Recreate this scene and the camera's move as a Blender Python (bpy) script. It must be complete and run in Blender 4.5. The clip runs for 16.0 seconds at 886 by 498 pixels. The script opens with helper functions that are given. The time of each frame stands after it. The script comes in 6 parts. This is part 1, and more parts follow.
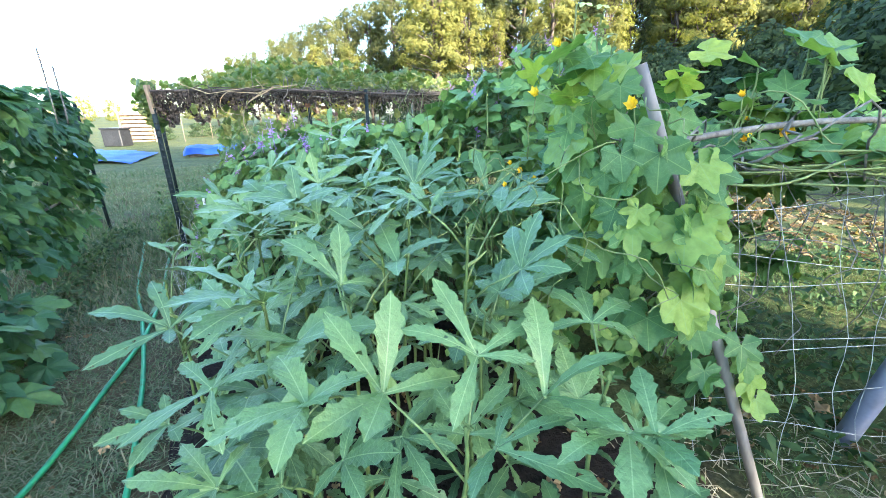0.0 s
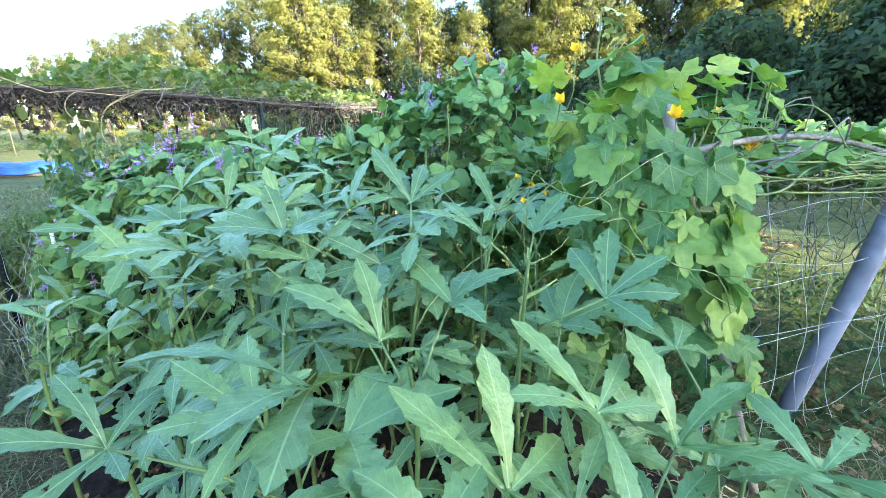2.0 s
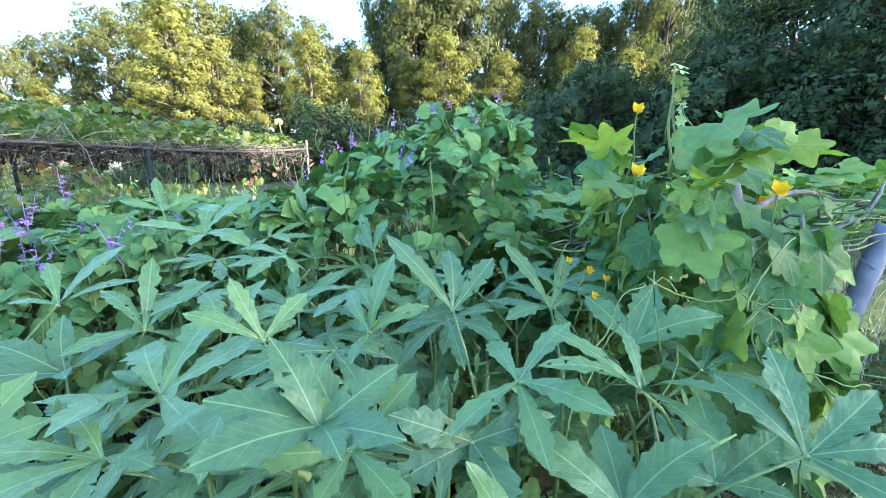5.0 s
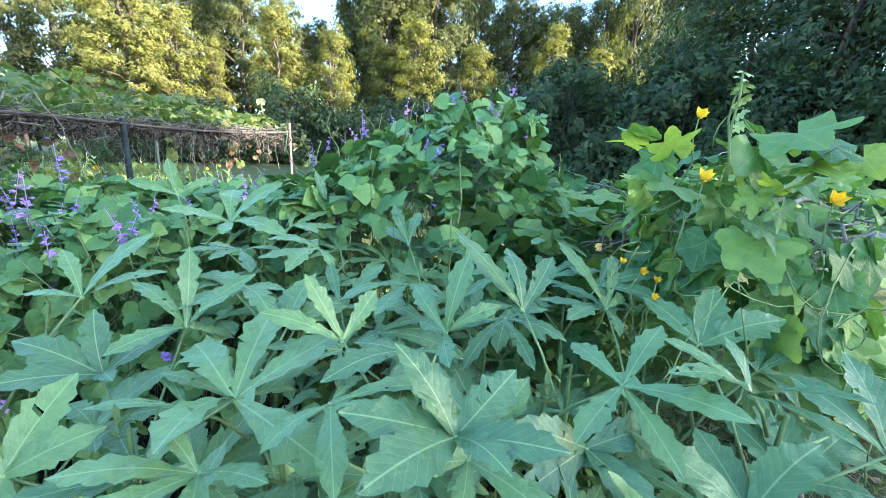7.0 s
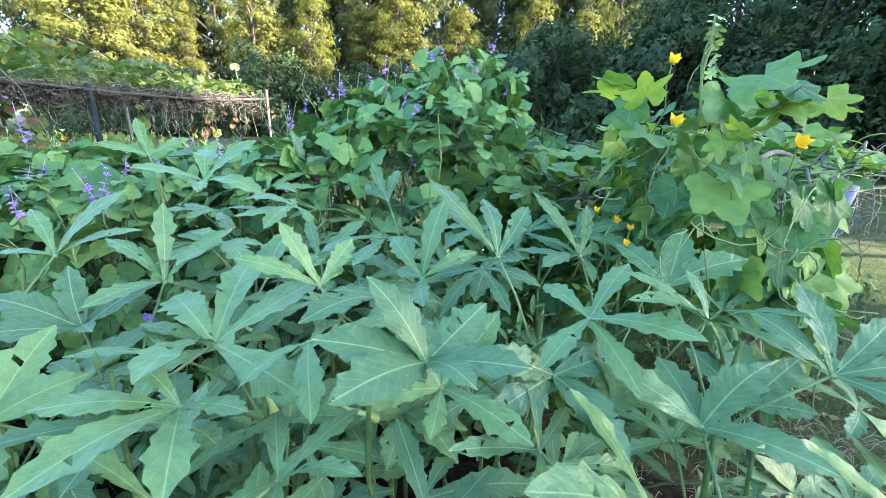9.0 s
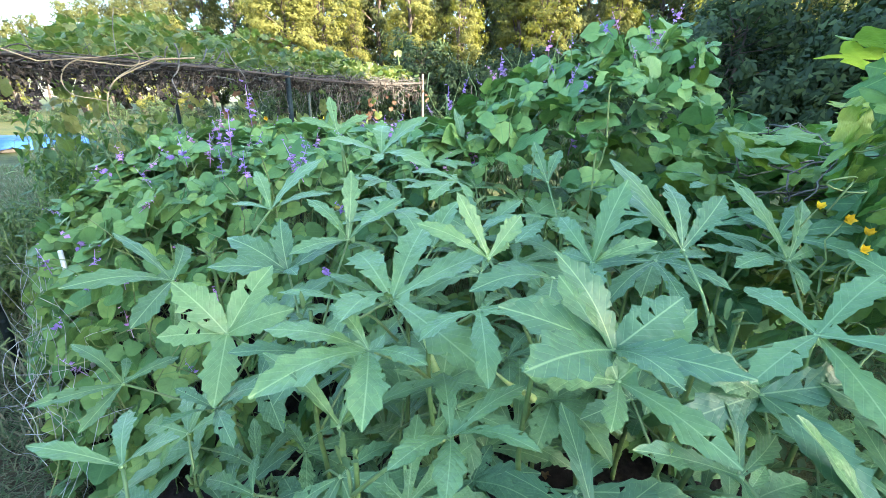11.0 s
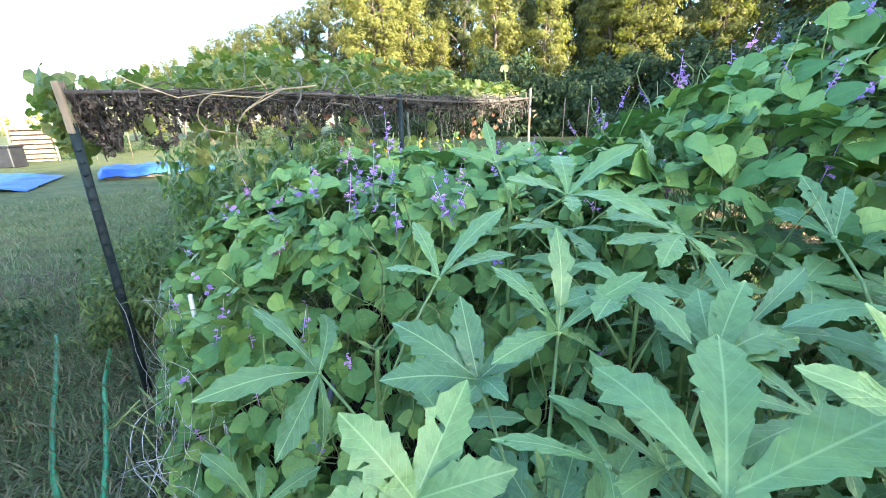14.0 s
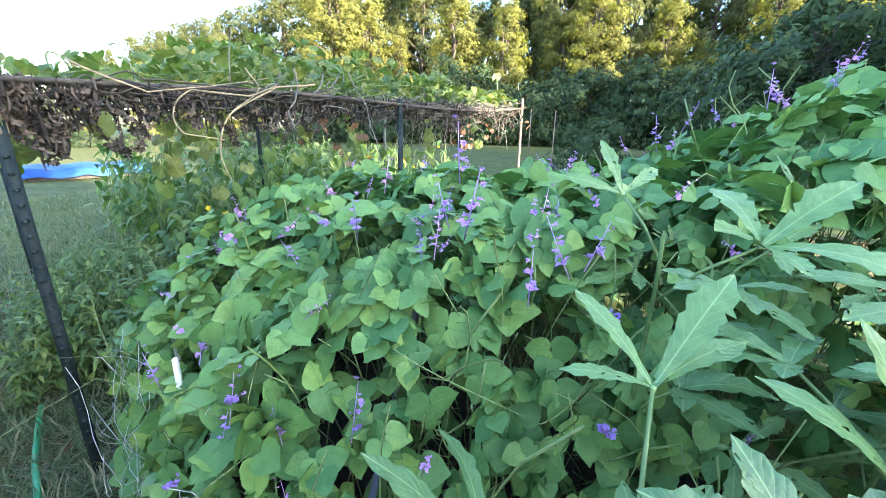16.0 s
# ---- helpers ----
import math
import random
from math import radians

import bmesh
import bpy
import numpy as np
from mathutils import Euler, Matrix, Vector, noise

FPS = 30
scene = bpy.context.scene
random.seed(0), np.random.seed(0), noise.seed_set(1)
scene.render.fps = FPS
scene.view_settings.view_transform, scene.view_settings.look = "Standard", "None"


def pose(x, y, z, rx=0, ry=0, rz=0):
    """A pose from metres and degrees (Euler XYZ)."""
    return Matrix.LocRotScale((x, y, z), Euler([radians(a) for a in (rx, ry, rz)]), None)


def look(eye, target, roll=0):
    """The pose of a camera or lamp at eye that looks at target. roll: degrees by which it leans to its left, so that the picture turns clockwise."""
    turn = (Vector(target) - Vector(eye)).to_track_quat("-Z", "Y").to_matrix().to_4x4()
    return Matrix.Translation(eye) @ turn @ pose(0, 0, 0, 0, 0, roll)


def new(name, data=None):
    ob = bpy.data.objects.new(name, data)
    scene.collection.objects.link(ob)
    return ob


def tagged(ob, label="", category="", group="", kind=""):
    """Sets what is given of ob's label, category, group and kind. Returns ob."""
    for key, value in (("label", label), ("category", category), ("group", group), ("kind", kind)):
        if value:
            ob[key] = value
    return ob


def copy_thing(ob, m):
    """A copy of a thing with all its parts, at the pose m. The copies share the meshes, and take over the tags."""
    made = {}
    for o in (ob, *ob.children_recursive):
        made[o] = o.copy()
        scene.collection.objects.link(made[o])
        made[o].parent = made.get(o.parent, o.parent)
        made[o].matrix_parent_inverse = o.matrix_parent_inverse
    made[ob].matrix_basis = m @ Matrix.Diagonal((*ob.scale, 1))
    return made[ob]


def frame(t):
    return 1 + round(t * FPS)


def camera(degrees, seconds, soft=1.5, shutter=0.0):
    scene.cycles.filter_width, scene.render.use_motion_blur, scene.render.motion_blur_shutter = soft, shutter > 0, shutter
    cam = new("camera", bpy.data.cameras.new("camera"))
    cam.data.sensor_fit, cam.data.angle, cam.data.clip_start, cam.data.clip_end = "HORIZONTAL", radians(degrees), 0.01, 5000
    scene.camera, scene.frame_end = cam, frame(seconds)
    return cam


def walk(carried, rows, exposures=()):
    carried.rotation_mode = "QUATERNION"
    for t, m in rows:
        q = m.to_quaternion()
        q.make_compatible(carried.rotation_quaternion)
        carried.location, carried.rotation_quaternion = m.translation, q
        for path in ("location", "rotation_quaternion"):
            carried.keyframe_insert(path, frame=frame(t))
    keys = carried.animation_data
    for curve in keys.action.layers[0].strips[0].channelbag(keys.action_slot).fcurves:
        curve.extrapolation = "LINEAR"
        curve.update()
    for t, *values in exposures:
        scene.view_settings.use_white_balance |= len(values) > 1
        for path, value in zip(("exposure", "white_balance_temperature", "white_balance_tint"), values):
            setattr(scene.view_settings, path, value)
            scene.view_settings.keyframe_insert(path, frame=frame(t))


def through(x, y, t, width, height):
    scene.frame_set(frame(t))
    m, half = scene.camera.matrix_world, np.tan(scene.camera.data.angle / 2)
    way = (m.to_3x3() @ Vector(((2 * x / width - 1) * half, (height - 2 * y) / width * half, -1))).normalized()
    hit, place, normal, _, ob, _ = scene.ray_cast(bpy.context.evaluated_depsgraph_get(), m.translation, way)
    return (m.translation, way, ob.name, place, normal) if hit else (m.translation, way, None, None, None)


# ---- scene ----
cam = camera(95.6, 16.0, soft=0.7)
PATH = [
    (0, (0.064, 0.16, 1.367), (0.017, 2.051, 0.717), -0.8),
    (0.5, (-0.024, 0.165, 1.345), (-0.074, 2.038, 0.646), -1.3),
    (1, (-0.206, 0.169, 1.326), (-0.155, 2.039, 0.618), -1.3),
    (1.5, (-0.306, 0.257, 1.309), (-0.029, 2.124, 0.649), -0.3),
    (2, (-0.338, 0.437, 1.331), (0.206, 2.276, 0.762), 0.6),
    (2.5, (-0.319, 0.568, 1.405), (0.533, 2.322, 0.965), 0.8),
    (3, (-0.402, 0.637, 1.447), (0.581, 2.342, 1.09), -0.0),
    (3.5, (-0.475, 0.679, 1.459), (0.494, 2.394, 1.115), -0.9),
    (4, (-0.529, 0.713, 1.462), (0.432, 2.431, 1.111), -1.0),
    (4.5, (-0.536, 0.829, 1.442), (0.437, 2.534, 1.059), -0.5),
    (4.7, (-0.531, 0.877, 1.439), (0.449, 2.574, 1.039), -0.5),
    (6.8, (-0.719, 1.083, 1.44), (0.41, 2.67, 0.984), 2.4),
    (7, (-0.722, 1.09, 1.445), (0.411, 2.672, 0.983), 2.3),
    (7.5, (-0.727, 1.094, 1.439), (0.424, 2.648, 0.929), 2.0),
    (8, (-0.718, 1.071, 1.427), (0.463, 2.589, 0.877), 1.8),
    (8.2, (-0.713, 1.059, 1.42), (0.473, 2.565, 0.849), 1.5),
    (10.3, (-0.73, 1.05, 1.366), (0.231, 2.682, 0.726), 2.3),
    (10.5, (-0.758, 1.053, 1.361), (0.111, 2.735, 0.714), 2.0),
    (11, (-0.783, 1.1, 1.373), (-0.178, 2.883, 0.7), 1.4),
    (11.5, (-0.785, 1.178, 1.363), (-0.449, 3.019, 0.656), 1.0),
    (12, (-0.803, 1.21, 1.342), (-0.585, 3.06, 0.615), 0.9),
    (12.5, (-0.81, 1.256, 1.369), (-0.583, 3.113, 0.662), 0.6),
    (13, (-0.882, 1.308, 1.389), (-0.613, 3.174, 0.721), 0.2),
    (13.5, (-0.955, 1.384, 1.385), (-0.684, 3.26, 0.749), -0.4),
    (14, (-0.976, 1.511, 1.399), (-0.741, 3.402, 0.79), -1.2),
    (14.5, (-0.973, 1.569, 1.413), (-0.773, 3.463, 0.802), -1.5),
    (15, (-1.013, 1.603, 1.409), (-0.796, 3.502, 0.819), -1.3),
    (15.5, (-1.126, 1.754, 1.396), (-0.819, 3.642, 0.81), -0.4),
    (16, (-1.274, 1.9, 1.418), (-0.819, 3.759, 0.837), 0.8),
]
walk(cam, [(t, look(eye, target, roll)) for t, eye, target, roll in PATH], [(0, 3.27, 5650, 9), (2, 3.28, 5600, 9), (3.5, 3.08, 5400, 9), (8.2, 3.12, 5500, 9), (11, 3.25, 5800, 9), (15, 3.24, 5800, 9), (16, 3.4, 5800, 9)])

# ---- light ----
SUN_AZ, SUN_EL = radians(140), radians(15)
world = bpy.data.worlds.new("sky")
scene.world = world
world.use_nodes = True
wn = world.node_tree.nodes
sky = wn.new("ShaderNodeTexSky")
sky.sky_type = "NISHITA"
sky.sun_disc = False
sky.sun_elevation, sky.sun_rotation = SUN_EL, SUN_AZ
sky.air_density, sky.dust_density, sky.ozone_density = 1.0, 1.4, 1.5
world.node_tree.links.new(sky.outputs[0], wn["Background"].inputs[0])
wn["Background"].inputs[1].default_value = 0.15
sun_data = bpy.data.lights.new("sun", "SUN")
sun_data.energy, sun_data.angle, sun_data.color = 4.2, radians(0.5), (1.0, 0.86, 0.60)
sun = new("sun", sun_data)
to_sun = Vector((math.sin(SUN_AZ) * math.cos(SUN_EL), math.cos(SUN_AZ) * math.cos(SUN_EL), math.sin(SUN_EL)))
sun.matrix_world = look((0, 0, 30), Vector((0, 0, 30)) - to_sun)

# ---- small tools ----
rng = np.random.RandomState(7)


def U(a, b):
    return float(rng.uniform(a, b))


def fast_mesh(name, verts, tris, uv=None, smooth=True):
    """A mesh from arrays: verts (n, 3), tris (m, 3), uv (n, 2)."""
    me = bpy.data.meshes.new(name)
    verts, tris = np.asarray(verts, float), np.asarray(tris, int)
    me.vertices.add(len(verts))
    me.vertices.foreach_set("co", verts.ravel())
    me.loops.add(tris.size)
    me.loops.foreach_set("vertex_index", tris.ravel())
    me.polygons.add(len(tris))
    me.polygons.foreach_set("loop_start", np.arange(0, tris.size, 3))
    me.update(calc_edges=True)
    me.polygons.foreach_set("use_smooth", np.full(len(tris), smooth))
    if uv is not None:
        layer = me.uv_layers.new(name="leaf")
        layer.data.foreach_set("uv", np.asarray(uv, float)[tris.ravel()].ravel())
    me.validate()
    return me


def join(pieces):
    """Several (verts, tris, uv) into one."""
    vs, ts, us, n = [], [], [], 0
    for v, t, u in pieces:
        vs.append(v), ts.append(np.asarray(t) + n), us.append(u)
        n += len(v)
    return np.vstack(vs), np.vstack(ts), np.vstack(us)


def moved(piece, m):
    v, t, u = piece
    a = np.array(m)
    return v @ a[:3, :3].T + a[:3, 3], t, u


def scatter(template, mats):
    """Many copies of one template, as arrays."""
    v, t, u = template
    a = np.array([np.array(m) for m in mats])
    vs = np.einsum("mij,nj->mni", a[:, :3, :3], v) + a[:, None, :3, 3]
    ts = t[None] + (np.arange(len(mats)) * len(v))[:, None, None]
    return vs.reshape(-1, 3), ts.reshape(-1, 3), np.tile(u, (len(mats), 1))


def tube(points, radius, sides=6, taper=1.0):
    """A tube along points, closed at its ends."""
    p = np.asarray(points, float)
    n = len(p)
    d = np.gradient(p, axis=0)
    d /= np.linalg.norm(d, axis=1)[:, None] + 1e-9
    ref = np.where(np.abs(d[:, 2:3]) > 0.9, [[1.0, 0, 0]], [[0, 0, 1.0]])
    a = np.cross(d, ref)
    a /= np.linalg.norm(a, axis=1)[:, None] + 1e-9
    b = np.cross(d, a)
    r = radius * np.linspace(1, taper, n)[:, None, None]
    th = np.arange(sides) * 2 * np.pi / sides
    v = p[:, None] + r * (np.cos(th)[None, :, None] * a[:, None] + np.sin(th)[None, :, None] * b[:, None])
    v = v.reshape(-1, 3)
    t = []
    for i in range(n - 1):
        for k in range(sides):
            q, w = i * sides + k, i * sides + (k + 1) % sides
            t += [(q, w, q + sides), (w, w + sides, q + sides)]
    for k in range(1, sides - 1):
        t += [(0, k + 1, k), ((n - 1) * sides, (n - 1) * sides + k, (n - 1) * sides + k + 1)]
    return v, np.array(t), np.full((len(v), 2), 0.5)


def wander(a, b, n=8, amount=0.02, sag=0.0):
    """A line from a to b that bends softly."""
    a, b = np.array(a, float), np.array(b, float)
    if amount > 0.008:
        n = n + 6
    s = np.linspace(0, 1, n)[:, None]
    p = a + (b - a) * s
    for k in (1, 2, 3, 5):
        p = p + rng.normal(0, amount * 1.5 / k, 3)[None] * np.sin(k * np.pi * s)
    p[:, 2] -= sag * 4 * (s * (1 - s))[:, 0]
    return p


def part(name, data, material, parent=None, label="", m=None):
    """One mesh object under a thing or under a part. data: a mesh, or (verts, tris, uv), or a bmesh."""
    if isinstance(data, tuple):
        data = fast_mesh(name, *data)
    elif isinstance(data, bmesh.types.BMesh):
        bm, data = data, bpy.data.meshes.new(name)
        bm.to_mesh(data)
        bm.free()
    if material and not data.materials:
        data.materials.append(material)
    ob = new(name, data)
    ob.parent = parent
    if m is not None:
        ob.matrix_basis = m
    return tagged(ob, label=label)


def thing(name, label, category, at=(0, 0, 0), group="", kind=""):
    ob = new(name)
    ob.empty_display_size = 0.1
    ob.location = at
    return tagged(ob, label, category, group, kind)


def box(size, at=(0, 0, 0), bevel=0.004, m=None):
    bm = bmesh.new()
    bmesh.ops.create_cube(bm, size=1.0)
    bmesh.ops.scale(bm, vec=size, verts=bm.verts)
    if bevel:
        bmesh.ops.bevel(bm, geom=bm.edges[:], offset=bevel, segments=1, affect="EDGES")
    bmesh.ops.translate(bm, vec=at, verts=bm.verts)
    if m is not None:
        bmesh.ops.transform(bm, matrix=m, verts=bm.verts)
    return bm


def turned(x, y, z, heading, pitch=0.0, roll=0.0, s=1.0):
    """A pose whose +Y looks along the compass heading (radians, from +Y to +X), tipped down by pitch."""
    return Matrix.Translation((x, y, z)) @ Matrix.Rotation(-heading, 4, "Z") @ Matrix.Rotation(-pitch, 4, "X") @ Matrix.Rotation(roll, 4, "Y") @ Matrix.Scale(s, 4)


def to_light(m, angle):
    """The same pose, its leaf tipped towards the open sky beside the path."""
    at = Matrix.Translation(m.translation)
    return at @ Matrix.Rotation(angle, 4, (0.83, -0.55, 0.0)) @ at.inverted() @ m


# ---- materials ----
def mat(name, base=(0.5, 0.5, 0.5), rough=0.6, spec=0.5, metal=0.0):
    m = bpy.data.materials.new(name)
    m.use_nodes = True
    b = m.node_tree.nodes["Principled BSDF"]
    b.inputs["Base Color"].default_value = (*base, 1)
    b.inputs["Roughness"].default_value = rough
    b.inputs["Specular IOR Level"].default_value = spec
    b.inputs["Metallic"].default_value = metal
    return m, m.node_tree.nodes, m.node_tree.links, b


def ramp(nodes, links, source, stops):
    r = nodes.new("ShaderNodeValToRGB")
    while len(r.color_ramp.elements) < len(stops):
        r.color_ramp.elements.new(0.5)
    for e, (p, c) in zip(r.color_ramp.elements, stops):
        e.position, e.color = p, (*c, 1)
    links.new(source, r.inputs[0])
    return r


def noise_node(nodes, links, scale, detail=4.0, rough=0.6, coords="Object"):
    tc = nodes.new("ShaderNodeTexCoord")
    n = nodes.new("ShaderNodeTexNoise")
    n.inputs["Scale"].default_value, n.inputs["Detail"].default_value, n.inputs["Roughness"].default_value = scale, detail, rough
    links.new(tc.outputs[coords], n.inputs["Vector"])
    return n


def mixed(nodes, links, fac, a, b, mode="MIX"):
    x = nodes.new("ShaderNodeMix")
    x.data_type, x.blend_type = "RGBA", mode
    for sock, v in ((x.inputs[0], fac), (x.inputs[6], a), (x.inputs[7], b)):
        if hasattr(v, "is_linked"):
            links.new(v, sock)
        elif isinstance(v, tuple):
            sock.default_value = (*v, 1)
        else:
            sock.default_value = v
    return x.outputs[2]


def math_node(n, k, op, a, b_=0.0):
    x = n.new("ShaderNodeMath")
    x.operation = op
    for sock, v in ((x.inputs[0], a), (x.inputs[1], b_)):
        if hasattr(v, "is_linked"):
            k.new(v, sock)
        else:
            sock.default_value = v
    return x.outputs[0]


def leaf_mat(name, dark, mid, light, island=False, rough=0.5, spec=0.4, through=0.25, vein=None, blotch=(0.22, 0.2, 0.05), blotch_at=0.72, grain=30.0):
    """A leaf: tones that vary from leaf to leaf, paler ribs along the leaf's own map, light let through."""
    m, n, k, b = mat(name, mid, rough, spec)
    if island:
        g = n.new("ShaderNodeNewGeometry")
        pick = g.outputs["Random Per Island"]
    else:
        g = n.new("ShaderNodeObjectInfo")
        pick = g.outputs["Random"]
    tone = ramp(n, k, pick, [(0.0, dark), (0.5, mid), (0.85, light), (1.0, light)]).outputs[0]
    nz = noise_node(n, k, grain)
    spots = ramp(n, k, nz.outputs[0], [(0.32, (0.8, 0.82, 0.8)), (0.55, (1.0, 1.0, 1.0)), (0.75, (1.12, 1.1, 1.03))]).outputs[0]
    col = mixed(n, k, 1.0, tone, spots, "MULTIPLY")
    nz2 = noise_node(n, k, grain * 0.35, 3)
    wear = ramp(n, k, nz2.outputs[0], [(blotch_at, (0, 0, 0)), (min(blotch_at + 0.1, 1.0), (1, 1, 1))]).outputs[0]
    col = mixed(n, k, wear, col, blotch)
    if vein:
        uv = n.new("ShaderNodeUVMap")
        uv.uv_map = "leaf"
        sep = n.new("ShaderNodeSeparateXYZ")
        k.new(uv.outputs[0], sep.inputs[0])
        off = n.new("ShaderNodeMath")
        off.operation = "SUBTRACT"
        k.new(sep.outputs[0], off.inputs[0])
        off.inputs[1].default_value = 0.5
        ab = n.new("ShaderNodeMath")
        ab.operation = "ABSOLUTE"
        k.new(off.outputs[0], ab.inputs[0])
        rib = ramp(n, k, ab.outputs[0], [(0.0, (0.75, 0.75, 0.75)), (0.012, (0.5, 0.5, 0.5)), (0.028, (0, 0, 0))]).outputs[0]
        # side ribs: slanted lines in the map
        slant = n.new("ShaderNodeMath")
        slant.operation = "MULTIPLY_ADD"
        k.new(ab.outputs[0], slant.inputs[0])
        slant.inputs[1].default_value = -0.55
        k.new(sep.outputs[1], slant.inputs[2])
        fr = n.new("ShaderNodeMath")
        fr.operation = "MULTIPLY"
        k.new(slant.outputs[0], fr.inputs[0])
        fr.inputs[1].default_value = 9.0
        fc = n.new("ShaderNodeMath")
        fc.operation = "FRACT"
        k.new(fr.outputs[0], fc.inputs[0])
        side = ramp(n, k, fc.outputs[0], [(0.0, (0.4, 0.4, 0.4)), (0.09, (0, 0, 0)), (1.0, (0, 0, 0))]).outputs[0]
        lines = mixed(n, k, 1.0, rib, side, "LIGHTEN")
        col = mixed(n, k, lines, col, vein)
        quilt = math_node(n, k, "MULTIPLY", math_node(n, k, "SINE", math_node(n, k, "MULTIPLY", fc.outputs[0], math.pi)), 0.12)
        relief = math_node(n, k, "MULTIPLY", quilt, math_node(n, k, "MINIMUM", math_node(n, k, "MULTIPLY", ab.outputs[0], 6.0), 1.0))
    k.new(col, b.inputs["Base Color"])
    bump = n.new("ShaderNodeBump")
    bump.inputs["Strength"].default_value, bump.inputs["Distance"].default_value = 0.5, 0.006
    nb = noise_node(n, k, grain * 1.6, 2)
    k.new(math_node(n, k, "ADD", nb.outputs[0], relief) if vein else nb.outputs[0], bump.inputs["Height"])
    k.new(bump.outputs[0], b.inputs["Normal"])
    tr = n.new("ShaderNodeBsdfTranslucent")
    warm = mixed(n, k, 1.0, col, (1.25, 1.35, 0.55), "MULTIPLY")
    k.new(warm, tr.inputs[0])
    mx = n.new("ShaderNodeMixShader")
    mx.inputs[0].default_value = through
    k.new(b.outputs[0], mx.inputs[1])
    k.new(tr.outputs[0], mx.inputs[2])
    k.new(mx.outputs[0], n["Material Output"].inputs[0])
    return m


def rough_mat(name, a, b_, scale=20.0, rough=0.8, spec=0.3, bump=0.4, dist=0.004, stretch=None, metal=0.0):
    """A worn surface: two tones at two scales, and fine relief."""
    m, n, k, b = mat(name, a, rough, spec, metal)
    nz = noise_node(n, k, scale, 6)
    if stretch:
        mp = n.new("ShaderNodeMapping")
        mp.inputs["Scale"].default_value = stretch
        k.new(nz.inputs["Vector"].links[0].from_socket, mp.inputs[0])
        k.new(mp.outputs[0], nz.inputs["Vector"])
    nz2 = noise_node(n, k, scale * 0.18, 3)
    tone = ramp(n, k, nz.outputs[0], [(0.3, a), (0.7, b_)]).outputs[0]
    patch = ramp(n, k, nz2.outputs[0], [(0.35, (0.7, 0.7, 0.7)), (0.65, (1.1, 1.1, 1.1))]).outputs[0]
    k.new(mixed(n, k, 1.0, tone, patch, "MULTIPLY"), b.inputs["Base Color"])
    bp = n.new("ShaderNodeBump")
    bp.inputs["Strength"].default_value, bp.inputs["Distance"].default_value = bump, dist
    k.new(nz.outputs[0], bp.inputs["Height"])
    k.new(bp.outputs[0], b.inputs["Normal"])
    return m


OKRA = leaf_mat("okra_leaf", (0.07, 0.142, 0.052), (0.108, 0.195, 0.063), (0.132, 0.222, 0.068), vein=(0.27, 0.37, 0.15), rough=0.42, spec=0.5, through=0.05, grain=45.0, blotch=(0.14, 0.2, 0.055))
STEM = rough_mat("green_stem", (0.075, 0.13, 0.035), (0.13, 0.19, 0.06), 40)
STALK = rough_mat("leaf_stalk", (0.13, 0.2, 0.07), (0.2, 0.27, 0.1), 40, 0.5)
BEAN = leaf_mat("bean_leaf", (0.064, 0.15, 0.044), (0.118, 0.222, 0.064), (0.18, 0.285, 0.074), rough=0.5, spec=0.28, through=0.1, blotch=(0.17, 0.25, 0.06), vein=(0.10, 0.20, 0.06))
BEAN_MANY = leaf_mat("bean_leaf_mass", (0.064, 0.15, 0.044), (0.118, 0.222, 0.064), (0.18, 0.285, 0.074), island=True, rough=0.5, spec=0.28, through=0.1, blotch=(0.17, 0.25, 0.06), vein=(0.10, 0.20, 0.06))
LUFFA = leaf_mat("luffa_leaf", (0.072, 0.16, 0.056), (0.118, 0.222, 0.067), (0.21, 0.31, 0.068), rough=0.5, spec=0.3, through=0.3, vein=(0.19, 0.3, 0.1))
# young top leaves; the sun's glow through them is put into this yellow
YOUNG_LIT = leaf_mat("young_lit_luffa_leaf", (0.17, 0.285, 0.06), (0.25, 0.355, 0.07), (0.36, 0.43, 0.085), rough=0.45, through=0.45, vein=(0.36, 0.44, 0.12))
LUFFA_MANY = leaf_mat("luffa_leaf_mass", (0.065, 0.15, 0.05), (0.11, 0.21, 0.06), (0.18, 0.26, 0.06), island=True, rough=0.5, spec=0.3, through=0.35, vein=(0.17, 0.28, 0.09))
SQUASH_MANY = leaf_mat("squash_leaf_mass", (0.085, 0.13, 0.034), (0.13, 0.175, 0.044), (0.2, 0.205, 0.066), island=True, rough=0.5, through=0.4, vein=(0.16, 0.25, 0.08))
DARK_RAIL = rough_mat("weathered_rail", (0.05, 0.042, 0.036), (0.11, 0.095, 0.08), 50, 0.85)
HEDGE = leaf_mat("lobed_vine_leaf", (0.028, 0.08, 0.036), (0.048, 0.122, 0.05), (0.09, 0.175, 0.052), rough=0.48, spec=0.3, vein=(0.06, 0.13, 0.06))
HEDGE_MANY = leaf_mat("lobed_vine_mass", (0.028, 0.08, 0.036), (0.048, 0.122, 0.05), (0.09, 0.175, 0.052), island=True, rough=0.48, spec=0.3, vein=(0.06, 0.13, 0.06))
SQUASH = leaf_mat("squash_leaf", (0.085, 0.13, 0.034), (0.13, 0.175, 0.044), (0.2, 0.205, 0.066), rough=0.5, through=0.4, vein=(0.16, 0.25, 0.08))
DRY = leaf_mat("dried_leaf", (0.038, 0.032, 0.03), (0.07, 0.058, 0.053), (0.14, 0.112, 0.098), island=True, rough=0.8, spec=0.1, through=0.15, blotch=(0.03, 0.02, 0.015), blotch_at=0.6)
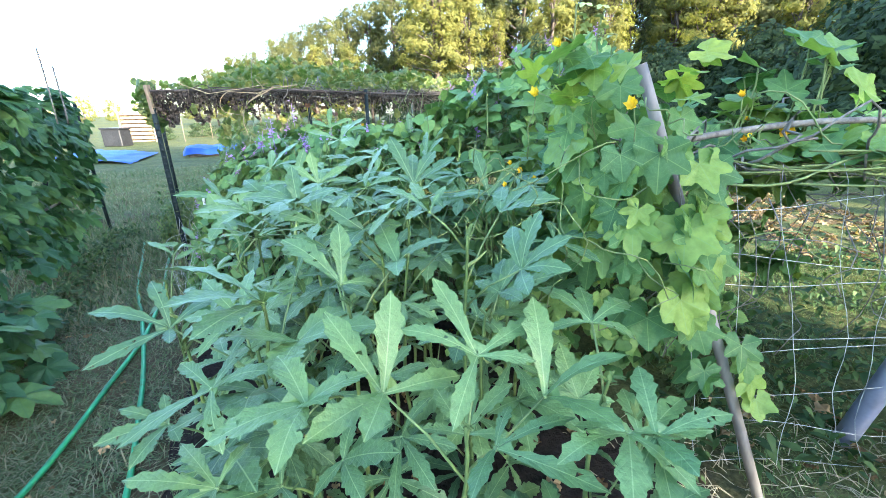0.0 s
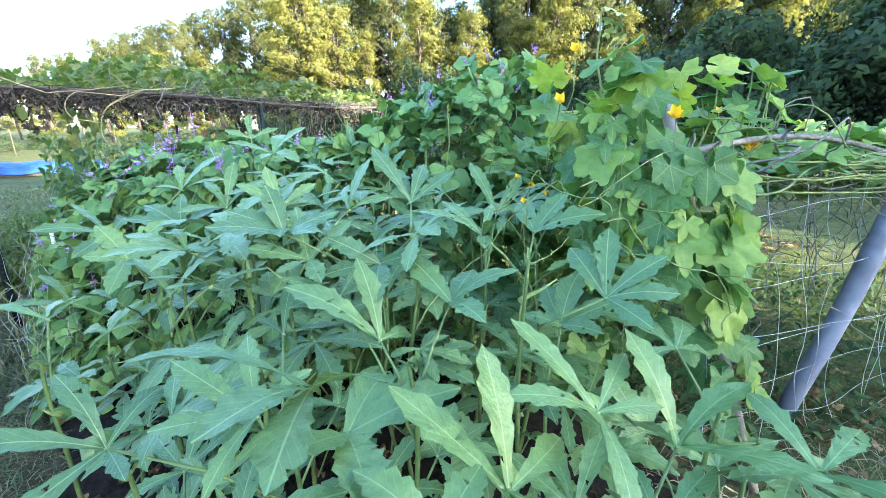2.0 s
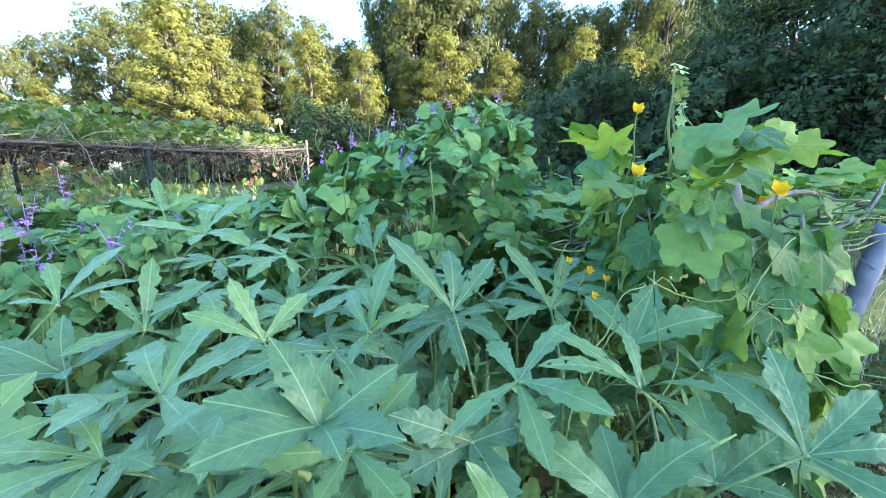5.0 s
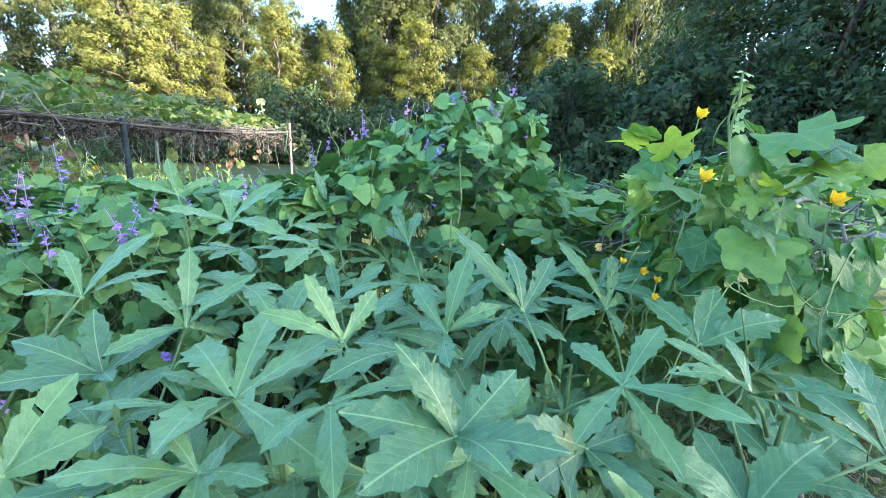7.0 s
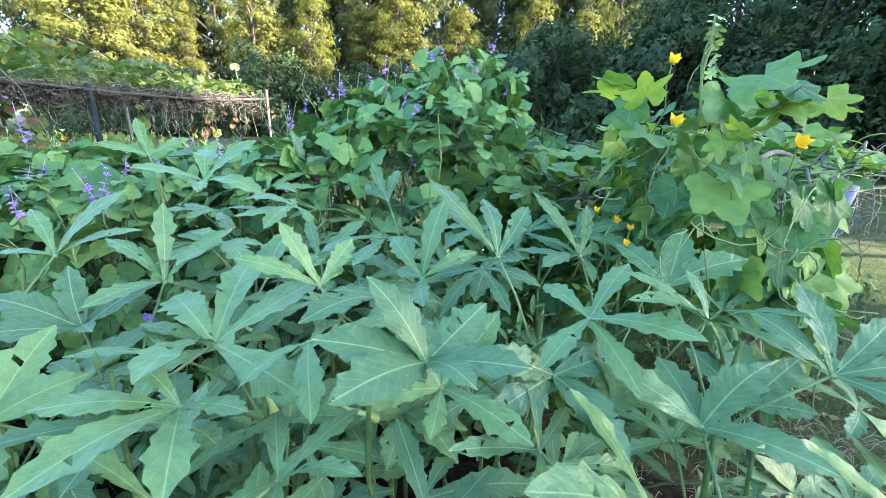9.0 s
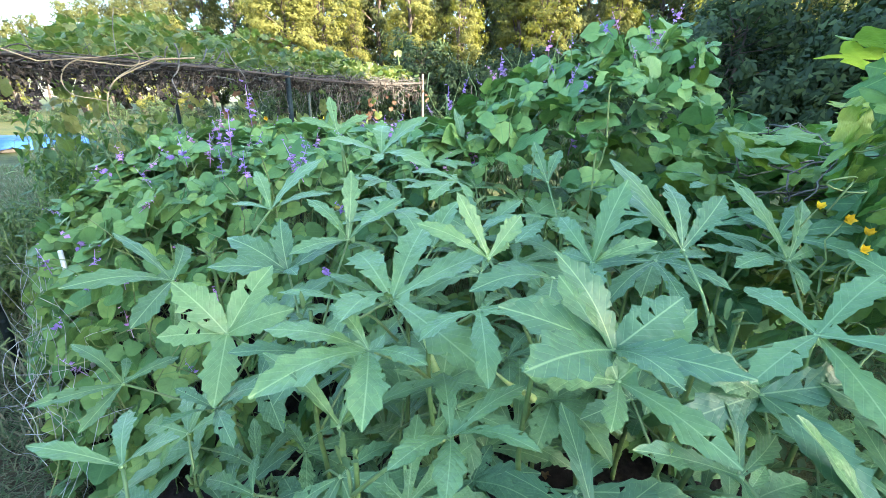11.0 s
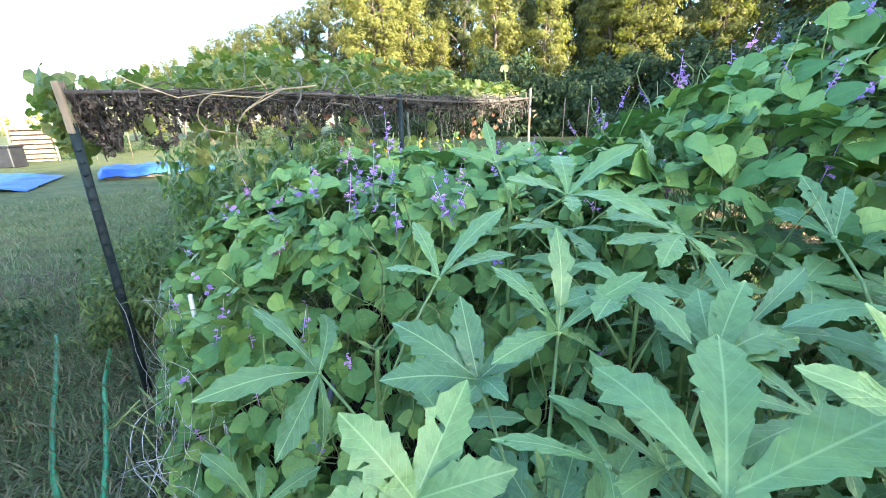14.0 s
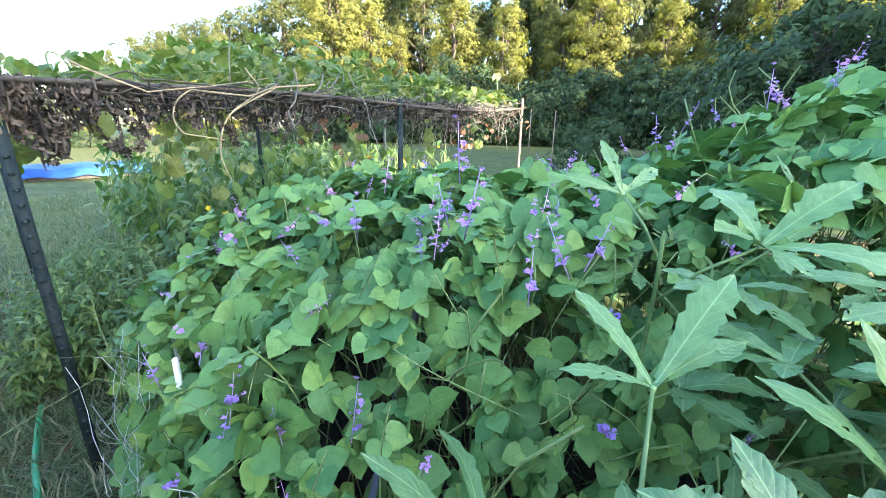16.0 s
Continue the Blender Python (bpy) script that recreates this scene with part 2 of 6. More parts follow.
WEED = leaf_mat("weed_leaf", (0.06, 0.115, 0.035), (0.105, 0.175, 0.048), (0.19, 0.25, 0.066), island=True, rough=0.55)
# darker copy of the weed leaf, with the trellis's shade put into it
SHADED_WEED = leaf_mat("shaded_weed_leaf", (0.028, 0.058, 0.02), (0.045, 0.085, 0.027), (0.075, 0.12, 0.036), island=True, rough=0.6, spec=0.25)
GRASS = leaf_mat("grass_blade", (0.07, 0.11, 0.048), (0.11, 0.16, 0.064), (0.24, 0.225, 0.145), island=True, rough=0.6, through=0.3)
LAWN_BLADE = leaf_mat("lawn_blade", (0.065, 0.11, 0.03), (0.1, 0.16, 0.042), (0.19, 0.21, 0.08), island=True, rough=0.55, through=0.3)
# lit and shaded copies of the wood's foliage, light painted into the colour
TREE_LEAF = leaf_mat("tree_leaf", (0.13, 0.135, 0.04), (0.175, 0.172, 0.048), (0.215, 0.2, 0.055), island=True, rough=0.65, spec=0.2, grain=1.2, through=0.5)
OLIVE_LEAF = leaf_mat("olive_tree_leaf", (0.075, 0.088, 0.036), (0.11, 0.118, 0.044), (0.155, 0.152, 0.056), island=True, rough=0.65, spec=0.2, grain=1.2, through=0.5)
SHADED_LEAF = leaf_mat("shaded_tree_leaf", (0.024, 0.041, 0.02), (0.043, 0.067, 0.029), (0.075, 0.104, 0.04), island=True, rough=0.65, spec=0.18, grain=1.2, through=0.25)
BARK = rough_mat("bark", (0.06, 0.045, 0.035), (0.13, 0.1, 0.08), 8, 0.9, bump=0.8, dist=0.02, stretch=(1, 1, 0.2))
GREY_POLE = rough_mat("grey_pole", (0.17, 0.155, 0.145), (0.32, 0.29, 0.26), 18, 0.8, stretch=(1, 1, 0.2))
TAN = rough_mat("tan_branch", (0.26, 0.2, 0.12), (0.4, 0.32, 0.2), 40, 0.8)
VINE = rough_mat("dry_vine", (0.11, 0.10, 0.088), (0.24, 0.225, 0.195), 60, 0.85)
GREEN_VINE = rough_mat("green_vine", (0.12, 0.17, 0.05), (0.22, 0.27, 0.1), 60, 0.6)
STRAW = rough_mat("straw", (0.26, 0.22, 0.13), (0.42, 0.37, 0.25), 60, 0.85)
WHITE = rough_mat("white_paint", (0.6, 0.6, 0.58), (0.8, 0.8, 0.78), 30, 0.6)
RUST = leaf_mat("rust_leaf", (0.1, 0.06, 0.04), (0.18, 0.1, 0.07), (0.3, 0.19, 0.13), rough=0.8, spec=0.1, blotch=(0.08, 0.04, 0.02))
LITTER = leaf_mat("fallen_leaf", (0.1, 0.062, 0.032), (0.19, 0.125, 0.065), (0.33, 0.235, 0.13), island=True, rough=0.85, spec=0.1, blotch=(0.06, 0.035, 0.02))
PALE_LEAF = leaf_mat("pale_leaf", (0.28, 0.28, 0.14), (0.34, 0.33, 0.18), (0.36, 0.35, 0.2), rough=0.6)
PIPE = rough_mat("grey_pipe", (0.16, 0.17, 0.225), (0.25, 0.265, 0.34), 14, 0.5, 0.4, bump=0.15)
TWINE = rough_mat("white_twine", (0.32, 0.32, 0.31), (0.5, 0.5, 0.48), 80, 0.8)
STEEL = rough_mat("green_steel", (0.012, 0.02, 0.022), (0.025, 0.036, 0.036), 40, 0.75, 0.2)
WOOD = rough_mat("old_wood", (0.2, 0.15, 0.1), (0.34, 0.26, 0.18), 25, 0.85, stretch=(1, 1, 0.15))
PALE_WOOD = rough_mat("pale_wood", (0.2, 0.13, 0.09), (0.3, 0.205, 0.15), 10, 0.8)
HOSE = rough_mat("green_hose", (0.03, 0.24, 0.09), (0.05, 0.32, 0.13), 60, 0.4, 0.5, bump=0.1)
TARP = rough_mat("blue_tarp", (0.018, 0.06, 0.28), (0.04, 0.11, 0.38), 3, 0.6, 0.2, bump=0.8, dist=0.04)
SOIL = rough_mat("bed_soil", (0.014, 0.011, 0.009), (0.036, 0.028, 0.022), 30, 0.95, 0.1, bump=1.0, dist=0.02)
PURPLE = leaf_mat("purple_petal", (0.36, 0.22, 0.68), (0.5, 0.29, 0.78), (0.66, 0.34, 0.76), rough=0.5, through=0.3, blotch=(0.4, 0.3, 0.6))
YELLOW = leaf_mat("yellow_petal", (0.75, 0.42, 0.015), (0.82, 0.52, 0.02), (0.85, 0.6, 0.04), rough=0.5, through=0.3, blotch=(0.8, 0.4, 0.01))
BUD = rough_mat("pale_bud", (0.3, 0.4, 0.12), (0.45, 0.5, 0.2), 80)
BLACK = rough_mat("black_plastic", (0.012, 0.012, 0.014), (0.03, 0.03, 0.035), 20, 0.5)


def ground_mat():
    """Trodden earth along the path, mown grass round it, with a soft ragged border."""
    m, n, k, b = mat("trodden_grass", (0.06, 0.07, 0.03), 0.95, 0.15)
    a = noise_node(n, k, 1.3, 6, 0.65)
    f = noise_node(n, k, 45, 5, 0.7)
    w = noise_node(n, k, 0.12, 4, 0.6)
    g = noise_node(n, k, 6.0, 5, 0.7)
    path = ramp(n, k, a.outputs[0], [(0.36, (0.088, 0.068, 0.052)), (0.5, (0.085, 0.078, 0.048)), (0.64, (0.075, 0.1, 0.045))]).outputs[0]
    lawn = ramp(n, k, a.outputs[0], [(0.35, (0.065, 0.08, 0.034)), (0.5, (0.085, 0.105, 0.042)), (0.7, (0.125, 0.122, 0.06))]).outputs[0]
    tc = n.new("ShaderNodeTexCoord")
    sep = n.new("ShaderNodeSeparateXYZ")
    k.new(tc.outputs["Object"], sep.inputs[0])
    across = math_node(n, k, "ADD", math_node(n, k, "MULTIPLY", sep.outputs[0], 0.89), math_node(n, k, "MULTIPLY", sep.outputs[1], 0.46))
    off = math_node(n, k, "MULTIPLY", math_node(n, k, "ABSOLUTE", math_node(n, k, "ADD", across, 0.35)), 0.44)
    far = math_node(n, k, "MAXIMUM", off, math_node(n, k, "MULTIPLY", sep.outputs[1], 0.14))
    ragged = math_node(n, k, "ADD", far, math_node(n, k, "MULTIPLY", math_node(n, k, "SUBTRACT", a.outputs[0], 0.5), 0.9))
    grown = ramp(n, k, ragged, [(0.75, (0, 0, 0)), (1.0, (1, 1, 1))]).outputs[0]
    near = mixed(n, k, grown, path, lawn)
    fine = ramp(n, k, f.outputs[0], [(0.3, (0.5, 0.5, 0.48)), (0.7, (1.35, 1.3, 1.2))]).outputs[0]
    tufts = ramp(n, k, g.outputs[0], [(0.35, (0.66, 0.7, 0.66)), (0.65, (1.25, 1.2, 1.1))]).outputs[0]
    wide = ramp(n, k, w.outputs[0], [(0.4, (1.0, 1.0, 1.0)), (0.6, (1.35, 1.15, 0.85))]).outputs[0]
    c = mixed(n, k, 1.0, mixed(n, k, 1.0, near, fine, "MULTIPLY"), tufts, "MULTIPLY")
    k.new(mixed(n, k, 1.0, c, wide, "MULTIPLY"), b.inputs["Base Color"])
    bp = n.new("ShaderNodeBump")
    bp.inputs["Strength"].default_value, bp.inputs["Distance"].default_value = 0.8, 0.02
    k.new(f.outputs[0], bp.inputs["Height"])
    k.new(bp.outputs[0], b.inputs["Normal"])
    return m


GROUND = ground_mat()

# ---- leaf shapes ----
def strip_leaf(length, width, n=6, shape="lance", droop=0.2, fold=0.25, teeth=0.0, seed=0, start=0.0):
    """One leaf blade along +Y from the origin: a left edge, a rib, a right edge."""
    r = np.random.RandomState(seed)
    s = np.linspace(0, 1, n + 1)
    if shape == "lance":
        w = np.sin(np.pi * np.clip(s * 0.86 + 0.10, 0, 1)) ** 0.8
    elif shape == "heart":
        w = np.interp(s, [0, 0.07, 0.2, 0.36, 0.52, 0.68, 0.84, 1.0], [0.45, 0.86, 1.0, 0.99, 0.86, 0.62, 0.33, 0.02])
    else:
        w = np.interp(s, [0, 0.08, 0.22, 0.4, 0.6, 0.8, 1.0], [0.3, 0.78, 1.0, 0.95, 0.7, 0.34, 0.02])
    wl, wr = w.copy(), w.copy()
    if teeth:
        grow = teeth * np.clip((s - 0.25) * 3, 0, 1)
        for side in (wl, wr):
            step = r.uniform(0.25, 1.0, n + 1) * np.where((np.arange(n + 1) + r.randint(3)) % 3 == 0, 1.4, -0.7)
            side *= 1 + grow * step
    y = start + s * length
    z = -droop * length * s ** 2
    up = fold * width * 0.5
    rows = []
    back = np.where(s < 0.15, 0.1 * length, 0.0) if shape == "heart" else np.zeros(n + 1)
    for i in range(n + 1):
        rows += [(-wl[i] * width / 2, y[i] - back[i], z[i] + up * wl[i] + r.uniform(-1, 1) * 0.04 * width), (0, y[i], z[i]), (wr[i] * width / 2, y[i] - back[i], z[i] + up * wr[i] + r.uniform(-1, 1) * 0.04 * width)]
    t, uv = [], []
    for i in range(n):
        q = i * 3
        t += [(q, q + 1, q + 3), (q + 1, q + 4, q + 3), (q + 1, q + 2, q + 4), (q + 2, q + 5, q + 4)]
    for i in range(n + 1):
        uv += [(0.5 - wl[i] / 2, s[i]), (0.5, s[i]), (0.5 + wr[i] / 2, s[i])]
    return np.array(rows), np.array(t), np.array(uv)


def rot(x=0.0, y=0.0, z=0.0):
    return Euler((x, y, z)).to_matrix().to_4x4()


def okra_lobe(length, width, seed, broad):
    """One lobe along +Y, arched, toothed, folded along its rib. Returns verts, tris, uv and the rows of edge vertices."""
    r = np.random.RandomState(seed)
    n, cols = 18, np.array([-1.0, -0.55, 0.0, 0.55, 1.0])
    s = np.linspace(0, 1, n + 1)
    if broad:
        w = np.interp(s, [0, 0.1, 0.25, 0.45, 0.62, 0.82, 1.0], [0.2, 0.42, 0.72, 0.98, 1.0, 0.66, 0.05])
    else:
        w = np.interp(s, [0, 0.1, 0.25, 0.45, 0.66, 0.85, 1.0], [0.15, 0.24, 0.44, 0.76, 1.0, 0.7, 0.05])
    grow = 0.21 * np.clip((s - 0.22) * 3, 0, 1)
    edges = []
    for _ in range(2):
        saw = ((np.arange(n + 1) + r.randint(3)) % 3) / 2.0
        edges.append(w * (1 + grow * (saw * 1.5 - 0.8) * r.uniform(0.5, 1.3, n + 1)))
    arch, fold, curl = r.uniform(0.03, 0.13), r.uniform(-0.02, 0.26), r.uniform(-0.06, 0.06)
    ripple = r.uniform(0, 6.28)
    v, uv = [], []
    for i in range(n + 1):
        for c in cols:
            e = edges[0][i] if c < 0 else edges[1][i]
            x = c * e * width / 2 + curl * length * s[i] * (1 - s[i])
            z = arch * length * math.sin(math.pi * s[i]) + fold * width * 0.5 * e * abs(c) ** 1.4
            z += 0.028 * width * math.sin(s[i] * 24 + ripple + 2 * c) * abs(c)
            v.append((x, s[i] * length, z))
            uv.append((0.5 + 0.5 * c * min(1.0, e), s[i]))
    t = []
    for i in range(n):
        for k in range(4):
            a = i * 5 + k
            t += [(a, a + 1, a + 5), (a + 1, a + 6, a + 5)]
    return np.array(v), np.array(t), np.array(uv)


def okra_blade(lobes, wide, seed):
    """A palmate leaf with its joint at the origin. lobes: heading and rise in degrees, length in centimetres."""
    r = np.random.RandomState(seed)
    lobes = sorted(lobes)
    ways = [Vector((math.sin(radians(a)) * math.cos(radians(e)), math.cos(radians(a)) * math.cos(radians(e)), math.sin(radians(e)))) for a, e, _ in lobes]
    up = Vector((0, 0, 0.35))
    for p, q in zip(ways, ways[1:]):
        side = q.cross(p)
        up += side if side.z > 0 else -side
    pieces, webs = [], []
    longest = max(c for _, _, c in lobes)
    broad = wide > 1.2
    for (a, e, c), d in zip(lobes, ways):
        x = d.cross(up).normalized()
        m = Matrix((x, d, x.cross(d))).transposed().to_4x4()
        width = c * 0.01 * 0.3 * wide * (1.0 if c > 0.8 * longest else 1.1) * r.uniform(0.9, 1.1)
        pieces.append(moved(okra_lobe(c * 0.01 * 1.02, width, int(r.randint(1e6)), broad), m))
    for i in range(len(lobes) - 1):
        if lobes[i + 1][0] - lobes[i][0] > 105:
            continue
        reach = 5 if broad else 4
        left, right = pieces[i][0][4::5][:reach], pieces[i + 1][0][0::5][:reach]
        web = np.vstack([left, right])
        t = []
        for k in range(reach - 1):
            t += [(k, reach + k, k + 1), (k + 1, reach + k, reach + k + 1)]
        webs.append((web, np.array(t), np.tile([[0.78, 0.4]], (2 * reach, 1))))
    v, t, u = join(pieces + webs + [tube([(0, 0, -0.006), (0, 0, 0.002)], 0.005, 6)])
    # small holes and bitten edges
    whole = np.ones(len(t), bool)
    for _ in range(r.randint(3, 11)):
        whole[r.randint(len(t) - 40)] = False
    return v, t[whole], u


def okra_leaf(seed, wide=1.0):
    """A five-lobed leaf whose middle lobe points along +Y."""
    r = np.random.RandomState(seed)
    lift = r.uniform(4, 34)
    return okra_blade([(a + r.uniform(-8, 8), lift + r.uniform(-9, 9) - 0.14 * abs(a), c * r.uniform(0.9, 1.1)) for a, c in ((0, 19), (44, 18), (-44, 18), (98, 12.5), (-98, 12.5))], wide, seed)


def palm_leaf(seed, radius=0.1, lobes=5, depth=0.22, rings=2, wave=0.06):
    """A broad lobed leaf; the stalk joins at the origin, the tip is along +Y."""
    r = np.random.RandomState(seed)
    n = 22
    th = np.linspace(-2.7, 2.7, n)
    edge = 1 - depth * (0.5 - 0.5 * np.cos(th * lobes / 1.0 * 1.15)) + r.uniform(-0.06, 0.06, n)
    edge *= 0.74 + 0.26 * np.cos(th * 0.5) ** 2
    v, uv = [(0, 0, 0)], [(0.5, 0.0)]
    for q in range(1, rings + 1):
        f = q / rings
        for i in range(n):
            d = edge[i] * f if q == rings else (0.8 * f)
            z = -0.28 * d * d * radius + wave * radius * math.sin(th[i] * 5 + seed) * f + 0.06 * radius * abs(math.sin(th[i] * 2.5)) * f
            v.append((math.sin(th[i]) * d * radius, math.cos(th[i]) * d * radius, z))
            uv.append((0.5 + 0.5 * math.sin(th[i] * 2.5) * f, f))
    t = [(0, i + 2, i + 1) for i in range(n - 1)]
    for q in range(rings - 1):
        a0, b0 = 1 + q * n, 1 + (q + 1) * n
        for i in range(n - 1):
            t += [(a0 + i, a0 + i + 1, b0 + i), (a0 + i + 1, b0 + i + 1, b0 + i)]
    return np.array(v), np.array(t), np.array(uv)


def ivy_leaf(seed, radius=0.11, cut=0.6, wave=0.07):
    """A pointed five-lobed leaf with a notched base; the stalk joins at the origin, the tip is along +Y."""
    r = np.random.RandomState(seed)
    ang = np.radians([-160, -132, -112, -92, -76, -60, -50, -40, -26, -12, 0, 12, 26, 40, 50, 60, 76, 92, 112, 132, 160]) + r.uniform(-0.05, 0.05, 21)
    d = np.array([0.46, 0.62, 0.68, 0.62, 0, 0.76, 0.88, 0.78, 0, 0.88, 1.05, 0.88, 0, 0.78, 0.88, 0.76, 0, 0.62, 0.68, 0.62, 0.46])
    d[[4, 16]] = 0.5 + 0.16 * (1 - cut)
    d[[8, 12]] = 0.52 + 0.26 * (1 - cut)
    d = d * r.uniform(0.92, 1.08, 21)
    v, uv = [(0, 0, 0)], [(0.5, 0.0)]
    tip = r.uniform(-0.1, 0.45)
    for f in (0.5, 1.0):
        for a, e in zip(ang, d):
            e = min(e, 0.62) * 0.9 * f if f < 1 else e
            z = -tip * e * e * radius + wave * radius * math.sin(a * 7 + seed) * f + 0.05 * radius * abs(math.sin(a * 3.6)) * f + r.normal(0, 0.02) * radius
            v.append((math.sin(a) * e * radius, math.cos(a) * e * radius, z))
            uv.append((0.5 + 0.5 * math.sin(a * 3.6) * f, f))
    n = 21
    t = [(0, i + 2, i + 1) for i in range(n - 1)]
    for i in range(n - 1):
        t += [(1 + i, 2 + i, 1 + n + i), (2 + i, 2 + n + i, 1 + n + i)]
    return np.array(v), np.array(t), np.array(uv)


def luffa_leaf(seed, radius, cut, wave):
    """A broad soft leaf with five pointed lobes, a toothed margin and gentle folds between its ribs."""
    r = np.random.RandomState(seed)
    n, rings = 57, 4
    th = np.linspace(-2.75, 2.75, n)
    edge = np.interp(np.degrees(th), [-158, -135, -112, -86, -56, -30, 0, 30, 56, 86, 112, 135, 158],
                     [0.5, 0.62, 0.72, 0.66 - 0.16 * cut, 0.92, 0.78 - 0.3 * cut, 1.08, 0.78 - 0.3 * cut, 0.92, 0.66 - 0.16 * cut, 0.72, 0.62, 0.5])
    edge = edge * r.uniform(0.96, 1.04, n) * (1 + 0.035 * (np.arange(n) % 2))
    tip, side, lean = r.uniform(0.0, 0.5), r.uniform(0.1, 0.4), r.uniform(-0.15, 0.15)
    p1, p2 = r.uniform(0, 6.28, 2)
    v, uv = [(0, 0, 0)], [(0.5, 0.0)]
    for q in range(1, rings + 1):
        f = q / rings
        for a, e in zip(th, edge):
            d = e * f if q == rings else min(e, 0.3 + 0.7 * e) * f
            x, y = math.sin(a) * d, math.cos(a) * d
            z = -tip * max(0.0, y) ** 2 * 0.6 + side * abs(x) ** 1.3 * 0.5 + lean * x * y
            z += wave * d * (math.sin(a * 3 + p1) + 0.5 * math.sin(a * 8 + p2)) * f - 0.05 * d * abs(math.sin(a * 3.2))
            v.append((x * radius, y * radius, z * radius))
            uv.append((0.5 + 0.5 * math.sin(a * 3.2) * f, f))
    t = [(0, i + 2, i + 1) for i in range(n - 1)]
    for q in range(rings - 1):
        a0, b0 = 1 + q * n, 1 + (q + 1) * n
        for i in range(n - 1):
            t += [(a0 + i, a0 + i + 1, b0 + i), (a0 + i + 1, b0 + i + 1, b0 + i)]
    return np.array(v), np.array(t), np.array(uv)


def bean_leaf(seed):
    """Three pointed leaflets on one stalk; the stalk ends at the origin."""
    r = np.random.RandomState(seed)
    ps = [tube([(0, -0.07, -0.035), (0, -0.03, -0.01), (0, 0, 0)], 0.0016, 3)]
    for ang, off in ((0, 0.03), (82, 0.004), (-82, 0.004)):
        b = strip_leaf(0.088 * r.uniform(0.85, 1.15), 0.092 * r.uniform(0.9, 1.1), 8, "heart", r.uniform(-0.05, 0.25), r.uniform(-0.05, 0.14), 0, int(r.randint(1e6)), off)
        ps.append(moved(b, rot(0, 0, -radians(ang + r.uniform(-10, 10))) @ rot(radians(r.uniform(-30, 12))) @ rot(0, r.uniform(-0.25, 0.25))))
    return join(ps)


def flower_spike(seed):
    """A bean's upright flower stalk with its clustered blossoms."""
    r = np.random.RandomState(seed)
    petals = []
    for i in range(7):
        z = 0.02 + 0.021 * i * r.uniform(0.7, 1.3)
        s = (1.0 - 0.085 * i) * r.uniform(0.022, 0.038)
        a = r.uniform(0, 6.28)
        for k in range(3):
            p = strip_leaf(s * 0.8, s * 1.1, 2, "ovate", 0.3, 0.5, 0, int(r.randint(1e6)))
            petals.append(moved(p, Matrix.Translation((0.012 * math.sin(a), 0.012 * math.cos(a), z)) @ rot(0, 0, -a + (k - 1) * 1.1) @ rot(r.uniform(-0.3, 1.2))))
    petals.append(tube([(0, 0, -0.03), (0, 0, 0.08), (0.004, 0, 0.16)], 0.0022, 4, 0.5))
    return join(petals)


def star_flower(seed, size=0.045):
    r = np.random.RandomState(seed)
    ps = []
    for i in range(5):
        p = strip_leaf(size, size * 0.8, 5, "ovate", -0.15, 0.25, 0, int(r.randint(1e6)))
        ps.append(moved(p, rot(0, 0, i * 2 * math.pi / 5) @ rot(radians(r.uniform(30, 62)))))
    return join(ps)


# ---- ground ----
def ground_sheet():
    xs = np.unique(np.concatenate([np.linspace(-700, 700, 29), np.linspace(-12, 12, 97)]))
    ys = np.unique(np.concatenate([np.linspace(-700, 700, 29), np.linspace(-6, 16, 89)]))
    gx, gy = np.meshgrid(xs, ys)
    z = 0.012 * np.sin(gx * 2.1 + gy) + 0.012 * np.sin(gy * 2.7 - gx * 1.3)
    z += rng.normal(0, 0.004, z.shape)
    z[(abs(gx) > 12) | (gy > 16) | (gy < -6)] = -0.02
    v = np.stack([gx, gy, z], -1).reshape(-1, 3)
    nx, ny = len(xs), len(ys)
    i = (np.arange(ny - 1)[:, None] * nx + np.arange(nx - 1)[None]).ravel()
    t = np.vstack([np.stack([i, i + 1, i + nx], -1), np.stack([i + 1, i + nx + 1, i + nx], -1)])
    me = fast_mesh("ground", v, t)
    me.materials.append(GROUND)
    ob = part("ground", me, None)
    tagged(ob, "trodden grass and bare earth of a garden and field", "ground", kind="structure")


ground_sheet()


def in_bed(x, y):
    """Whether a place lies in the planted bed; u runs along the bed, v across it."""
    u, v = -0.46 * x + 0.89 * y, 0.89 * x + 0.46 * y
    return -0.3 < v < 1.35 and u < 4.6


def soil_bed():
    n = 60
    us, vs = np.linspace(0.2, 4.8, n), np.linspace(-0.35, 1.5, 26)
    gu, gv = np.meshgrid(us, vs)
    x, y = -0.46 * gu + 0.89 * gv, 0.89 * gu + 0.46 * gv
    edge = np.minimum(np.minimum(gv + 0.35, 1.5 - gv), np.minimum(gu - 0.2, 4.8 - gu))
    z = np.clip(edge * 0.5, -0.01, 0.06) - 0.02 + rng.normal(0, 0.008, x.shape)
    v = np.stack([x, y, z], -1).reshape(-1, 3)
    m = len(us)
    i = (np.arange(len(vs) - 1)[:, None] * m + np.arange(m - 1)[None]).ravel()
    t = np.vstack([np.stack([i, i + 1, i + m], -1), np.stack([i + 1, i + m + 1, i + m], -1)])
    tagged(part("soil_bed", fast_mesh("soil_bed", v, t), SOIL), "dark crumbly garden soil under the okra", "soil", kind="structure")


soil_bed()


